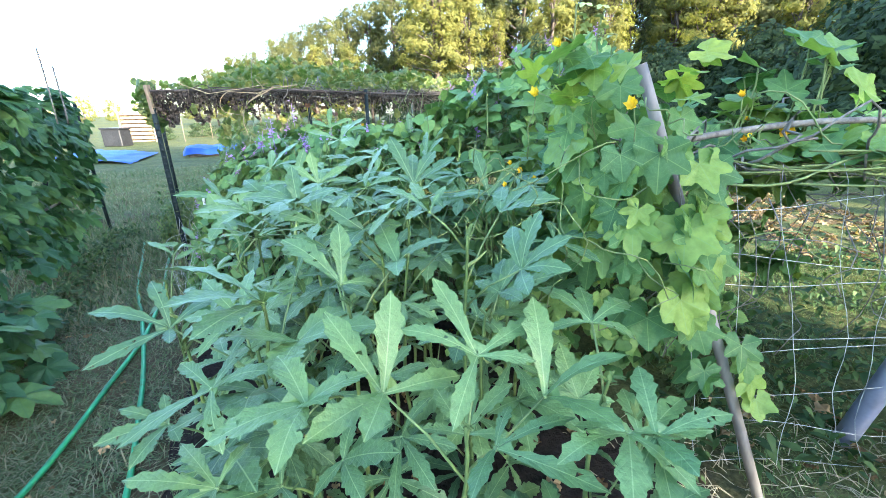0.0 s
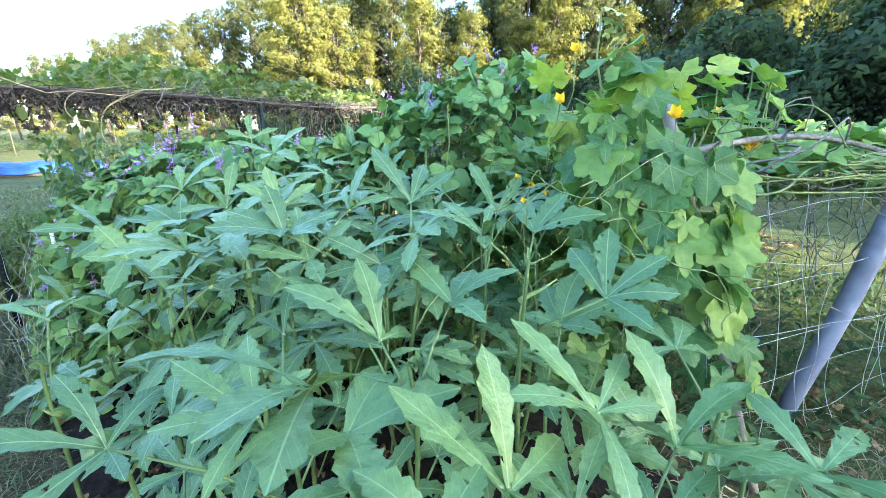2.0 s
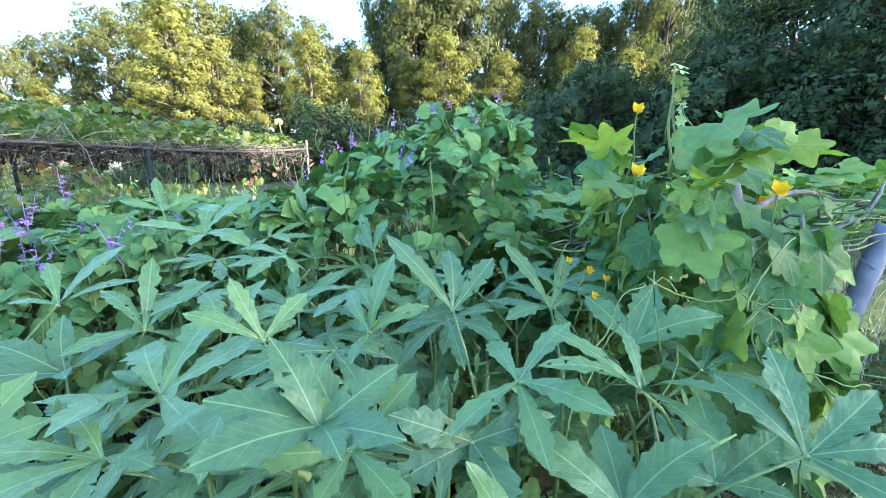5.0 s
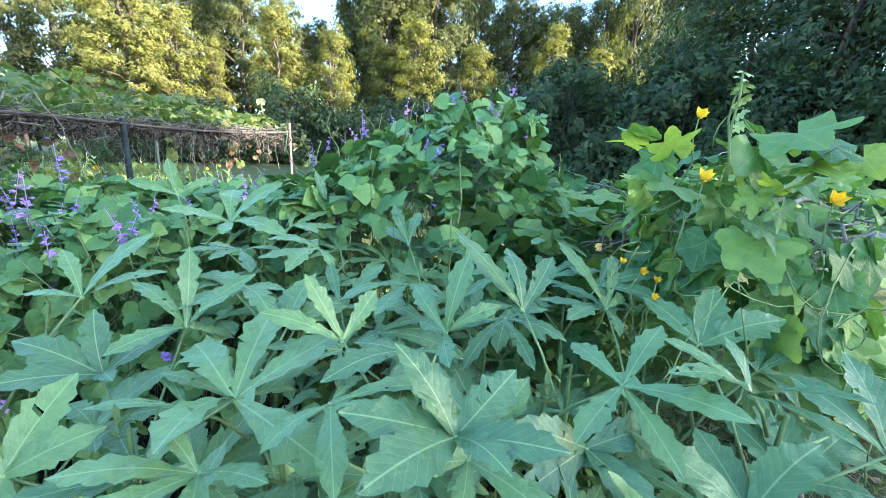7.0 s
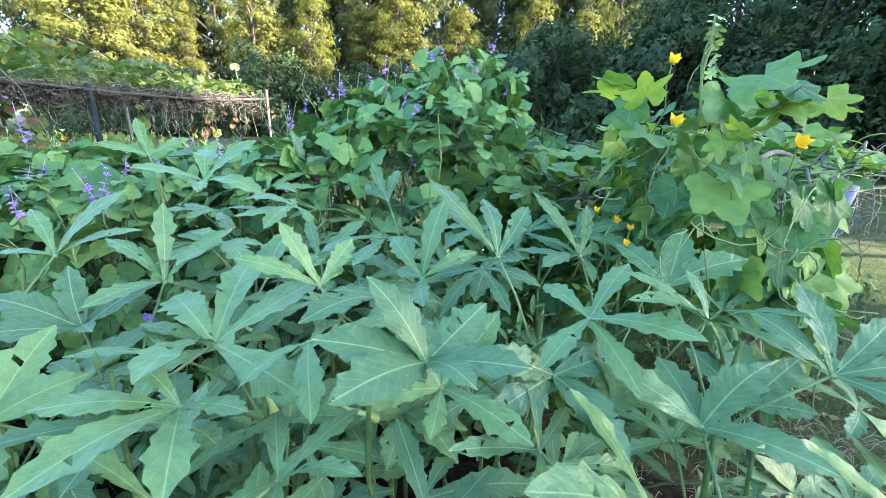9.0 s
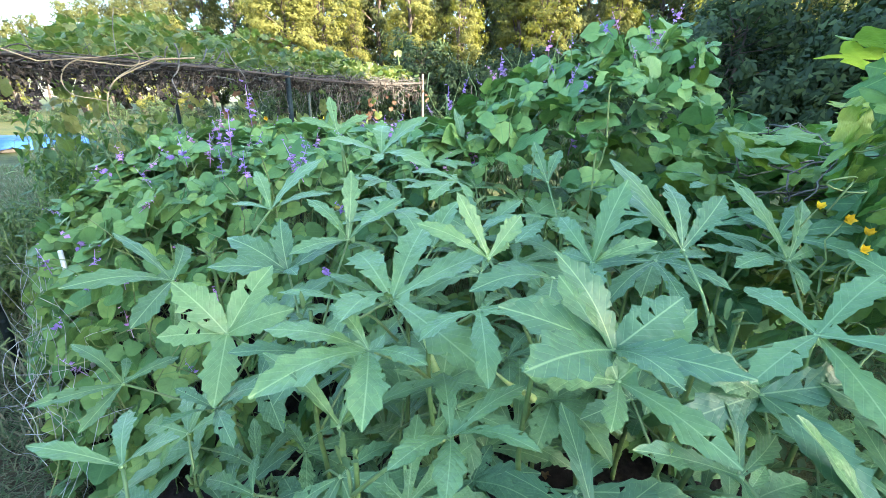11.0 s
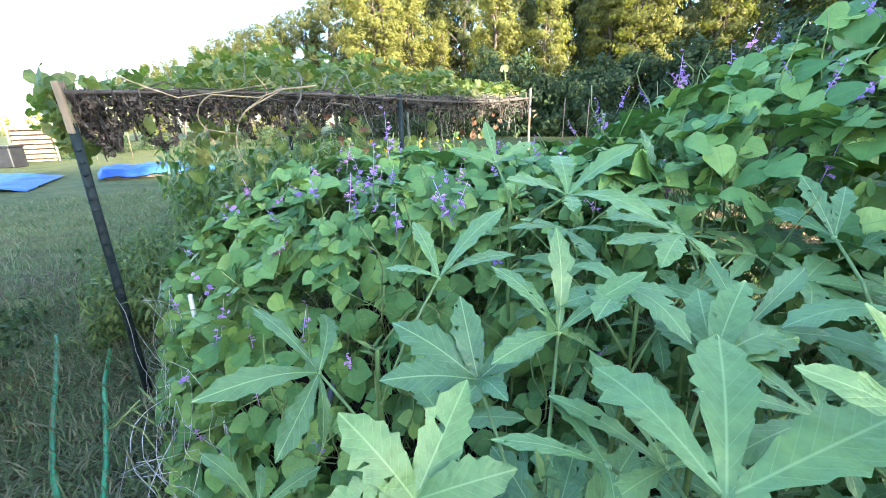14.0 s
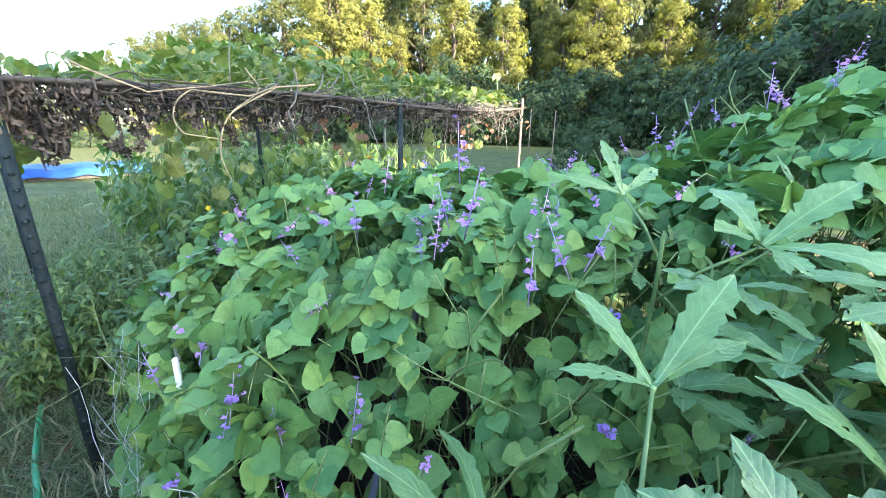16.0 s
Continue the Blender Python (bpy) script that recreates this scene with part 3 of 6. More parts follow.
def grass_field():
    blade = (np.array([(-0.5, 0, 0), (0.5, 0, 0), (-0.3, 0.12, 0.55), (0.3, 0.12, 0.55), (0, 0.4, 1.0)]), np.array([(0, 1, 2), (1, 3, 2), (2, 3, 4)]), np.full((5, 2), 0.5))
    mats = []

    def sow(x, y, h, wide, flat):
        mats.append(np.array(Matrix.Translation((x, y, -0.004)) @ rot(0, 0, U(0, 6.28)) @ rot(-flat) @ Matrix.Diagonal((wide, h, h, 1))))
    for _ in range(62000):
        # the trodden path between bed and hedge
        u, v = 0.3 + 5.5 * rng.rand() ** 1.3, U(-1.75, -0.2)
        if noise.noise((u * 1.5, v * 2.2, 0)) > U(0.12, 0.6):
            continue
        x, y = -0.46 * u + 0.89 * v, 0.89 * u + 0.46 * v
        sow(x, y, U(0.03, 0.085), U(0.003, 0.0065), U(0.5, 1.3))
    for _ in range(42000):
        d, a = 3.5 + 10 * rng.rand() ** 1.2, U(-1.0, -0.2)
        x, y = d * math.sin(a), d * math.cos(a)
        if not in_bed(x, y):
            sow(x, y, U(0.04, 0.13), U(0.006, 0.014), U(0.1, 1.1))
    for _ in range(15000):
        u, v = U(4.0, 8.5), U(-2.6, -0.25)
        if noise.noise((u * 1.1, v * 1.6, 5)) < U(-0.5, 0.2):
            continue
        x, y = -0.46 * u + 0.89 * v, 0.89 * u + 0.46 * v
        sow(x, y, U(0.05, 0.16), U(0.004, 0.008), U(0.0, 0.9))
    part_ob = part("grass", scatter(blade, mats), GRASS)
    mats.clear()
    for _ in range(46000):
        x, y = 1.2 + 5.0 * rng.rand() ** 1.3, U(-0.4, 4.2)
        if not in_bed(x, y):
            sow(x, y, U(0.025, 0.06), U(0.003, 0.006), U(0.2, 1.1))
    tagged(part("lawn_grass", scatter(blade, mats), LAWN_BLADE), "short green mown lawn beside the trellis", "grass", kind="stuff")
    tagged(part_ob, "short trodden grass and straw along the path", "grass", kind="stuff")


grass_field()


# ---- woods ----
def crown_points(blobs, count):
    """Places for leaf clumps: gathered in sprays round the limb ends, thinning outwards."""
    pts = []
    weights = np.array([b[3] * b[4] for b in blobs])
    weights = weights / weights.sum()
    picks = rng.choice(len(blobs), count, p=weights)
    spray = rng.normal(0, 0.6, (len(blobs), 18, 3))
    for q in picks:
        cx, cy, cz, rx, rz = blobs[q]
        d = 0.85 * spray[q, rng.randint(18)] + rng.normal(0, 0.3, 3)
        pts.append(((cx + d[0] * rx, cy + d[1] * rx, cz + d[2] * rz), Vector((d[0] + 0.35 * cx / (rx + 0.1), d[1] + 0.35 * cy / (rx + 0.1), d[2] + 0.25))))
    return pts


CLUMP = (np.array([(-0.5, 0, 0.06), (-0.1, -0.3, 0), (0.15, 0.05, 0.14), (0.5, -0.1, 0), (0.0, 0.5, -0.08), (-0.4, 0.35, 0.05)]), np.array([(0, 1, 2), (1, 3, 2), (2, 4, 5)]), np.full((6, 2), 0.5))


def tree(name, height, spread, leaves, leaf_size, leaf, label, conical=0.0, skirt=0.15, seed=0):
    """A tapered trunk with limbs and a crown of many small clumps with gaps."""
    global rng
    keep, rng = rng, np.random.RandomState(seed)
    ob = thing(name, label, "tree")
    trunk = [tube(wander((0, 0, -0.2), (U(-0.4, 0.4), U(-0.4, 0.4), height * 0.9), 9, height * 0.012), height * 0.016, 7, 0.25)]
    blobs = []
    for i in range(38):
        f = skirt + (1 - skirt) * (i + rng.rand()) / 38
        reach = spread * (0.35 + 0.75 * math.sin(math.pi * min(1, f * 0.75 + 0.18))) * (1 - conical * f) * U(0.5, 1.0)
        a = i * 2.4 + U(-0.4, 0.4)
        c = (reach * math.cos(a), reach * math.sin(a), height * f * 0.93)
        trunk.append(tube(wander((0, 0, height * f * 0.75), c, 4, 0.1), height * 0.005, 3, 0.3))
        size = spread * U(0.14, 0.31)
        blobs.append((*c, size, size * U(0.6, 0.95)))
    part("trunk", join(trunk), BARK, ob)
    mats = []
    for p, out in crown_points(blobs, leaves):
        s = leaf_size * U(0.6, 1.4)
        mats.append(np.array(Matrix.Translation(p) @ out.to_track_quat("Z", "Y").to_matrix().to_4x4() @ rot(U(-0.4, 0.4), U(-0.4, 0.4), U(0, 6.28)) @ Matrix.Scale(s, 4)))
    part("crown", scatter(CLUMP, mats), leaf, ob)
    rng = keep
    return ob


def polar(az, d, z=0.0):
    return (-0.5 + d * math.sin(radians(az)), 1.0 + d * math.cos(radians(az)), z)


def plant_woods():
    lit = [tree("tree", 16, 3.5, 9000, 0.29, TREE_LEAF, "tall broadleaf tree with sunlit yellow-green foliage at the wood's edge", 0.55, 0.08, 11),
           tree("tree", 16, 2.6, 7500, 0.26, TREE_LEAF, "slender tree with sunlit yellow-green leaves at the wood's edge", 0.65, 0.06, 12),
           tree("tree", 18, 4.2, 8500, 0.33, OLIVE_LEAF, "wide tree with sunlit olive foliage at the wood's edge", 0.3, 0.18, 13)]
    dark = [tree("tree", 14, 5.0, 11500, 0.27, SHADED_LEAF, "dense green tree with shade put into its dark leaf colour", 0.12, 0.02, 14),
            tree("tree", 15, 4.2, 4200, 0.56, SHADED_LEAF, "tall tree behind the sunlit ones, shade put into its leaf colour", 0.4, 0.1, 15),
            tree("tree", 14, 5.0, 4600, 0.85, SHADED_LEAF, "unseen tree added behind the camera to shade the garden", 0.15, 0.0, 17)]
    far = tree("tree", 14, 6.0, 1300, 0.9, TREE_LEAF, "low sunlit tree far across the field", 0.1, 0.0, 18)
    shrub = tree("shrub", 4.2, 2.6, 2800, 0.25, SHADED_LEAF, "green shrub along the wood's edge, shade put into its dark leaves", 0.1, 0.0, 16)
    shrub["category"] = "shrub"
    used = set()

    def put(src, az, d, s, sz=None):
        m = Matrix.Translation(polar(az, d)) @ rot(0, 0, U(0, 6.28)) @ Matrix.Diagonal((s, s, sz or s, 1))
        if src.name not in used:
            used.add(src.name)
            src.matrix_basis = m
        else:
            ob = copy_thing(src, Matrix())
            ob.matrix_basis = m
    # the wood's skyline, low at the far side of the field and tall ahead
    line = ((-40, 3.5), (-31, 5), (-24, 8), (-17, 10.5), (-12, 12.5), (-6, 16), (0.5, 20), (6, 18), (8, 16.5), (11, 19.5), (15.6, 17), (19, 15.5), (23, 21), (30, 25), (38, 27), (42.5, 22), (45, 19), (50, 18.5), (54, 17), (60, 17))

    def skyline(az):
        return float(np.interp(az, [q[0] for q in line], [q[1] for q in line]))
    for i, az in enumerate([*np.arange(-31, -8, 2.3), *np.arange(-7, 60, 4.2)]):
        a, d = az + U(-0.5, 0.5), U(54, 59)
        h = skyline(a) * d / 50 * U(0.98, 1.08)
        put(lit[2], a, d, max(0.5, min(1.2, h / 17)) * U(0.75, 1.0), h / 18.5)
    # golden young trees in front of them, apart from one another
    for az, h, wide in ((-27, 5.5, 0.5), (-22, 7, 0.55), (-17, 8.5, 0.6), (-12.5, 8.4, 0.6), (-1.5, 16.8, 1.0), (2.5, 14, 0.8), (6.5, 12, 0.65), (13.4, 15.6, 0.85), (16, 12, 0.6), (20.2, 14.2, 0.7), (27, 13, 0.85), (31, 16, 0.85), (38.8, 13.5, 0.7), (43, 10, 0.6), (48.6, 15.5, 0.75), (54, 13, 0.7)):
        d = U(44, 48)
        put(lit[1 if wide < 0.7 else 0], az, d, wide * 1.25, h * d / 50 / 15.2)
    # dark row behind: its leaf colour paints the shadowed gaps between the crowns
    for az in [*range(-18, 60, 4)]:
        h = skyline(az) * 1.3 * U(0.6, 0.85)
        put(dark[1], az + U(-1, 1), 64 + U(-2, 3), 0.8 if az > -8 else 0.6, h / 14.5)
    for az, h, wide in ((54.5, 22, 0.7), (58, 26, 0.85), (50, 19, 0.6), (33, 25, 1.25), (27, 22, 1.1)):
        put(lit[2], az, 52, wide, h / 18)
    for az, h in ((60, 31), (64, 35), (62, 24)):
        put(dark[1], az, 58, 1.1, h / 15)
    # the right-hand trees carry their shade in the leaf colour
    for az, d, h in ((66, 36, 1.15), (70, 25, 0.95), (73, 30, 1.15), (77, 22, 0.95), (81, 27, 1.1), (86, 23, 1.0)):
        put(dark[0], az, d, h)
    # shrubs whose dark leaves paint the shade low in the wood
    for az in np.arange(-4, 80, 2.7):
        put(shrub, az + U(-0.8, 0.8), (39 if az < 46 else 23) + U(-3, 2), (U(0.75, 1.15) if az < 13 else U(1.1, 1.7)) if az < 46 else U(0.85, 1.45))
    put(shrub, 29.5, 13.5, 0.42)
    put(shrub, 27.0, 14.5, 0.36)
    # unseen trees added behind the camera's right shoulder, continuing the wood, shade the garden
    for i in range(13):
        # gaps left so that sun patches reach the lawn
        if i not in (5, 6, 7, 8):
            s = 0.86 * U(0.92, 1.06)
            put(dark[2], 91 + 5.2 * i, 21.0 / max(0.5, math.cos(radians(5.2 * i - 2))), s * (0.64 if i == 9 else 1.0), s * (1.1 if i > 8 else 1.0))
    # second added row, out of view, stops sun leaking onto the beds
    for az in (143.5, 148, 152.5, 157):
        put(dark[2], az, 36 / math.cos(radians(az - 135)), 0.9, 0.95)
    # low woods across the far field
    for i in range(16):
        put(far, -64 + 2.5 * i, 150 + U(-15, 15), U(0.32, 0.5))


plant_woods()

# ---- okra ----
OKRA_LEAVES = [fast_mesh("okra_leaf", *okra_leaf(100 + i, (0.8, 0.95, 1.1, 1.25)[i % 4])) for i in range(12)]
for me in OKRA_LEAVES:
    me.materials.append(OKRA)


def okra_stalk(parent, x, y, z, sx, sy, top):
    """A leaf's stalk, from the stem at (sx, sy) out and up to its joint."""
    reach = math.hypot(x - sx, y - sy)
    foot = max(0.12, min(top, z - 0.7 * reach - 0.04))
    part("leaf_stalk", tube([(sx, sy, foot), (sx + 0.45 * (x - sx), sy + 0.45 * (y - sy), foot + 0.55 * (z - foot)), (x, y, z)], 0.0036, 6, 0.75), STALK, parent)


def okra_fill(parent, x, y, z, sx, sy, top, size, low=False):
    """A leaf of the ordinary shape, turned away from its stem."""
    heading = math.atan2(x - sx, y - sy) + U(-0.3, 0.3)
    m = turned(x, y, z, heading, U(0.15, 0.8) if low else U(-0.1, 0.35), U(-0.25, 0.25), size)
    if not low:
        m = to_light(m, U(0.0, 0.35))
    part("leaf", OKRA_LEAVES[rng.randint(12)], None, parent, m=m)
    okra_stalk(parent, x, y, z, sx, sy, top)


def okra_plant(x, y, *leaves):
    """A plant with its stem at (x, y). Each upper leaf: its joint, and for the large ones how broad it is and its lobes; lower leaves fill in."""
    ob = thing("okra_plant", "okra plant with large toothed five-lobed blue-green leaves", "plant", group="okra plants in the bed")
    top = max(q[0][2] for q in leaves) - 0.06
    part("stem", tube(wander((x, y, 0), (x + U(-0.02, 0.02), y + U(-0.02, 0.02), top), 7, 0.012), 0.009, 7, 0.45), STEM, ob)
    tip = [moved(strip_leaf(U(0.02, 0.045), 0.010, 4, "lance", 0.1, 0.4), turned(x + U(-0.012, 0.012), y + U(-0.012, 0.012), top - U(0, 0.03), U(0, 6.28), U(-1.2, -0.3))) for _ in range(7)]
    part("bud", join(tip), STEM, ob, "cluster of green flower buds")
    for (jx, jy, jz), *shape in leaves:
        if shape:
            wide, lobes = shape
            part("leaf", okra_blade(lobes, wide, int(1000 * jz + 100 * len(lobes))), OKRA, ob, m=Matrix.Translation((jx, jy, jz)))
            okra_stalk(ob, jx, jy, jz, x, y, top)
        else:
            okra_fill(ob, jx, jy, jz, x, y, top, U(0.8, 1.0))
    for i in range(5 if y < 1.35 else 4):
        a, r, low = i * 2.1 + U(0, 1.2), U(0.07, 0.2), i > 1
        px, py = x + r * math.sin(a), y + r * math.cos(a)
        if 0.89 * px + 0.46 * py < -0.06 or 0.89 * px + 0.46 * py - 0.3 * (py + 0.4) > 0.95:
            continue
        okra_fill(ob, px, py, top * (U(0.25, 0.6) if low else U(0.62, 0.82)), x, y, top, U(0.75, 1.05), low)
    if rng.rand() < 0.4:
        pod = tube([(0, 0, 0), (0, 0.012, 0.012), (0, 0.05, 0.04), (0, 0.085, 0.075)], 0.009, 6, 0.15)
        part("pod", moved(pod, turned(x, y, top * U(0.75, 0.9), U(0, 6.28))), BUD, ob, "pale green okra pod")


okra_plant(-0.81, 1.88,
           ((-0.65, 1.79, 1.02), 1.15, ((-11, 6, 21), (34, 25, 21), (88, 21, 21), (157, -6, 25), (-148, 17, 21))),
           ((-0.97, 1.92, 0.92), 1.35, ((-90, 6, 12), (-57, 41, 15), (40, 35, 17), (95, 18, 14), (-175, -28, 15))),
           ((-0.70, 2.11, 1.04), 0.90, ((15, 57, 19), (90, 34, 18), (-38, 30, 17), (-120, 1, 16), (80, -31, 11))),
           ((-0.85, 2.08, 0.98), 1.25, ((-6, 44, 15), (-55, 22, 18), (-104, 15, 17), (77, 24, 16), (166, 16, 10))))
okra_plant(-0.19, 1.51,
           ((-0.44, 1.44, 1.09), 1.30, ((-25, 47, 14), (-64, 18, 15), (-106, 11, 16), (78, 17, 14), (147, 10, 14), (179, 9, 10))),
           ((-0.39, 1.47, 1.01), 1.10, ((-13, 41, 17), (90, 40, 15), (-80, 13, 15), (169, -2, 16), (-135, -3, 10))),
           ((-0.22, 1.39, 1.01), 1.25, ((-169, -13, 16), (-68, 26, 14), (110, 11, 14), (-87, -9, 14))),
           ((-0.12, 1.40, 1.08), 1.00, ((-98, -13, 15), (20, 1, 15), (84, 28, 15), (178, 12, 18), (-157, -20, 15))))
okra_plant(-0.46, 1.16,
           ((-0.33, 1.04, 0.82), 1.30, ((-146, 31, 19), (31, 1, 19), (81, 7, 22), (173, 6, 19))),
           ((-0.73, 1.14, 0.80), 0.85, ((-99, 18, 20), (-46, 36, 17), (13, 2, 17), (-148, -5, 20), (146, 6, 12))),
           ((-0.46, 1.39, 0.85), 0.85, ((9, 34, 16), (-31, -3, 14), (76, -2, 14), (-3, -57, 10))),
           ((-0.38, 1.00, 0.95), 1.10, ((-148, 20, 21), (149, 28, 21), (-170, 7, 21), (-88, 18, 25))))
okra_plant(-1.02, 2.13,
           ((-1.26, 2.12, 0.71), 0.80, ((-134, 18, 17), (-63, 40, 15), (-12, 8, 10), (-164, -7, 14), (50, 1, 13))),
           ((-0.89, 2.28, 1.09), 0.90, ((-16, 30, 17), (73, 40, 20), (-64, 4, 12), (83, 11, 17), (-10, -37, 12))),
           ((-0.99, 1.83, 0.81), 0.85, ((-155, 30, 14), (-54, 12, 10), (118, 30, 14), (159, 7, 14))),
           ((-1.14, 2.22, 0.93), 0.85, ((-131, 16, 22), (-60, 37, 19), (-4, 10, 19), (-168, -9, 19), (173, -43, 13))))
okra_plant(-0.20, 1.09,
           ((-0.25, 1.19, 0.91), 1.00, ((-13, 47, 19), (-68, 29, 22), (42, -20, 13), (-49, 17, 13))),
           ((-0.09, 1.21, 0.97), 1.25, ((-25, 22, 18), (102, 26, 16), (39, 10, 15), (172, 7, 15))),
           ((-0.23, 0.81, 0.82), 1.30, ((-41, 13, 15), (43, -3, 15), (-125, -2, 18), (-180, -6, 15), (143, 34, 15))),
           ((-0.32, 1.33, 0.96), 0.75, ((-72, 16, 14), (39, 24, 14), (-130, 8, 14), (75, 6, 10))))
okra_plant(0.09, 0.82,
           ((0.27, 0.91, 0.76), 1.15, ((-2, 44, 23), (85, 28, 20), (152, 19, 21), (6, -20, 13))),
           ((0.12, 0.96, 0.83), 0.85, ((-33, 33, 23), (53, 10, 19), (-81, 16, 19), (99, 0, 13), (-162, -15, 19))),
           ((0.15, 0.81, 0.71), 0.75, ((70, 6, 19), (122, 5, 22), (21, 1, 13), (-161, 20, 19))),
           ((-0.09, 0.89, 0.78), 0.95, ((2, 50, 23), (-47, 28, 25), (-148, 10, 21), (179, 18, 21), (55, -11, 21))))
okra_plant(-0.62, 1.89,
           ((-0.80, 1.87, 0.87), 1.15, ((-108, 22, 17), (-16, 12, 15), (37, 17, 15), (141, 40, 15), (-150, -1, 15))),
           ((-0.51, 1.98, 1.05), 1.40, ((25, 25, 14), (55, 42, 14), (0, 2, 14), (78, 8, 14), (89, 8, 14))),
           ((-0.72, 1.89, 0.97), 0.75, ((-75, 10, 15), (-10, 5, 14), (-157, -4, 14))))
okra_plant(0.10, 1.25,
           ((-0.00, 1.26, 1.10), 0.75, ((-26, 24, 15), (35, 37, 10), (-172, 26, 14), (-159, 5, 14), (-68, 18, 17))),
           ((0.22, 1.42, 1.06), 1.35, ((73, 39, 16), (122, 18, 19), (9, 20, 16))),
           ((0.24, 1.12, 0.98), 1.20, ((134, 15, 14), (110, 41, 15), (-178, -1, 14), (33, 50, 17), (-2, 27, 16))))
okra_plant(-0.76, 1.57,
           ((-0.77, 1.64, 0.88), 0.90, ((-44, 27, 18), (42, 32, 17), (83, 10, 18), (-41, -42, 10))),
           ((-0.63, 1.50, 0.95), 0.90, ((14, -1, 14), (73, 9, 14), (148, 25, 14), (-158, 19, 14), (-129, 25, 14))))
okra_plant(-0.43, 1.61,
           ((-0.27, 1.70, 1.09), 1.00, ((0, -8, 10), (2, 24, 14), (71, 63, 17), (96, 15, 14), (-147, 1, 14))),
           ((-0.47, 1.75, 1.10), 0.90, ((-32, 55, 14), (-68, 25, 15), (48, 2, 10), (54, 24, 14))))
okra_plant(-0.65, 2.55,
           ((-0.55, 2.44, 1.22), 1.15, ((13, 26, 18), (100, 37, 19), (-106, 16, 18), (146, -7, 21), (-162, -7, 12))),
           ((-0.67, 2.68, 1.28), 0.85, ((-9, 53, 14), (69, 20, 14), (-64, 15, 14))))
okra_plant(-1.06, 1.59,
           ((-1.11, 1.73, 0.81), 0.85, ((-74, 18, 14), (-14, 2, 14), (116, 33, 14))))
okra_plant(-0.59, 1.05,
           ((-0.50, 0.93, 0.76), 0.95, ((-55, 2, 16), (5, 6, 16), (93, 20, 17), (-148, -5, 19), (147, -24, 16))))
okra_plant(-0.11, 1.53,
           ((-0.08, 1.67, 1.11), 1.00, ((-6, 29, 19), (69, 28, 19), (-38, 45, 23), (28, 33, 19))))
okra_plant(0.12, 1.51,
           ((0.20, 1.64, 1.07), 0.85, ((-20, 47, 21), (57, 38, 18), (78, 3, 12))))
okra_plant(-0.30, 2.54,
           ((-0.18, 2.64, 1.19), 0.85, ((-12, 63, 19), (104, 37, 16), (73, -4, 11))))
okra_plant(-0.09, 2.06,
           ((-0.06, 2.21, 1.15), 0.95, ((-3, 50, 15), (-6, 14, 14), (50, 40, 14))))
okra_plant(-0.43, 1.0, ((-0.47, 1.05, 0.88),))
okra_plant(-0.73, 1.17, ((-0.65, 1.2, 0.8),))
okra_plant(0.42, 0.94, ((0.41, 0.8, 0.76),), ((0.42, 1.08, 0.85),))
okra_plant(0.17, 1.18, ((0.2, 1.22, 0.87),))
okra_plant(0.2, 1.42, ((0.38, 1.35, 0.98),))
okra_plant(0.2, 1.76, ((0.33, 1.75, 1.08),), ((0.1, 1.9, 1.1),))
okra_plant(-0.15, 2.06, ((-0.2, 1.98, 1.1),))
okra_plant(0.53, 2.15, ((0.45, 2.05, 1.15),))
okra_plant(0.03, 2.95, ((-0.05, 2.85, 1.2),))
okra_plant(-0.36, 2.0, ((-0.3, 1.94, 1),), ((-0.34, 2.1, 1.02),))
okra_plant(-1.08, 1.9, ((-1.14, 1.84, 0.56),), ((-1.1, 1.98, 0.64),))
okra_plant(-0.66, 1.14, ((-0.6, 1.2, 0.62),), ((-0.68, 1.28, 0.6),))
okra_plant(-0.28, 0.92, ((-0.34, 0.86, 0.54),), ((-0.2, 0.9, 0.58),))
okra_plant(0.5, 0.93, ((0.46, 0.79, 0.76), 0.95, ((-169, -17, 16), (-174, 24, 16), (77, 7, 17), (10, 16, 17), (-141, -14, 16))), ((0.52, 0.8, 0.55),))
okra_plant(-0.34, 0.86, ((-0.47, 0.83, 0.57),), ((-0.3, 0.71, 0.56),), ((-0.42, 0.98, 0.5),))
okra_plant(0.06, 0.78, ((-0.1, 0.68, 0.55),), ((0.08, 0.65, 0.5),), ((0.24, 0.7, 0.52),))
okra_plant(-0.68, 1.16, ((-0.78, 1.1, 0.5),), ((-0.7, 1.24, 0.46),), ((-0.6, 1.02, 0.42),))

# young yellowing leaves low on the path's side
for x, y in ((-0.82, 1.72), (-0.95, 1.95), (-0.68, 1.98), (-0.5, 1.82)):
    okra_plant(x, y, ((x - 0.08, y - 0.1, 0.47),), ((x + 0.1, y + 0.02, 0.52),), ((x - 0.03, y + 0.1, 0.42),))
# the middle rows, leaf against leaf
for x, y in ((-0.58, 1.72), (-0.5, 2.2), (-0.3, 1.8), (-0.02, 1.86), (0.22, 1.98), (-0.24, 2.3), (0.1, 2.35), (-0.42, 2.62), (0.3, 1.6)):
    z = 0.86 + 0.115 * y + U(-0.04, 0.02)
    a = U(0, 6.28)
    okra_plant(x, y, *(((x + r * math.sin(a + 1.7 * k), y + r * math.cos(a + 1.7 * k), z - 0.05 * k),) for k, r in enumerate((0.09, 0.15, 0.18))))

# ---- hyacinth beans ----
BEAN_LEAVES = [bean_leaf(200 + i) for i in range(5)]
BEAN_MESHES = []
for q in BEAN_LEAVES:
    BEAN_MESHES.append(fast_mesh("bean_leaf", *q))
    BEAN_MESHES[-1].materials.append(BEAN)
SPIKES = []
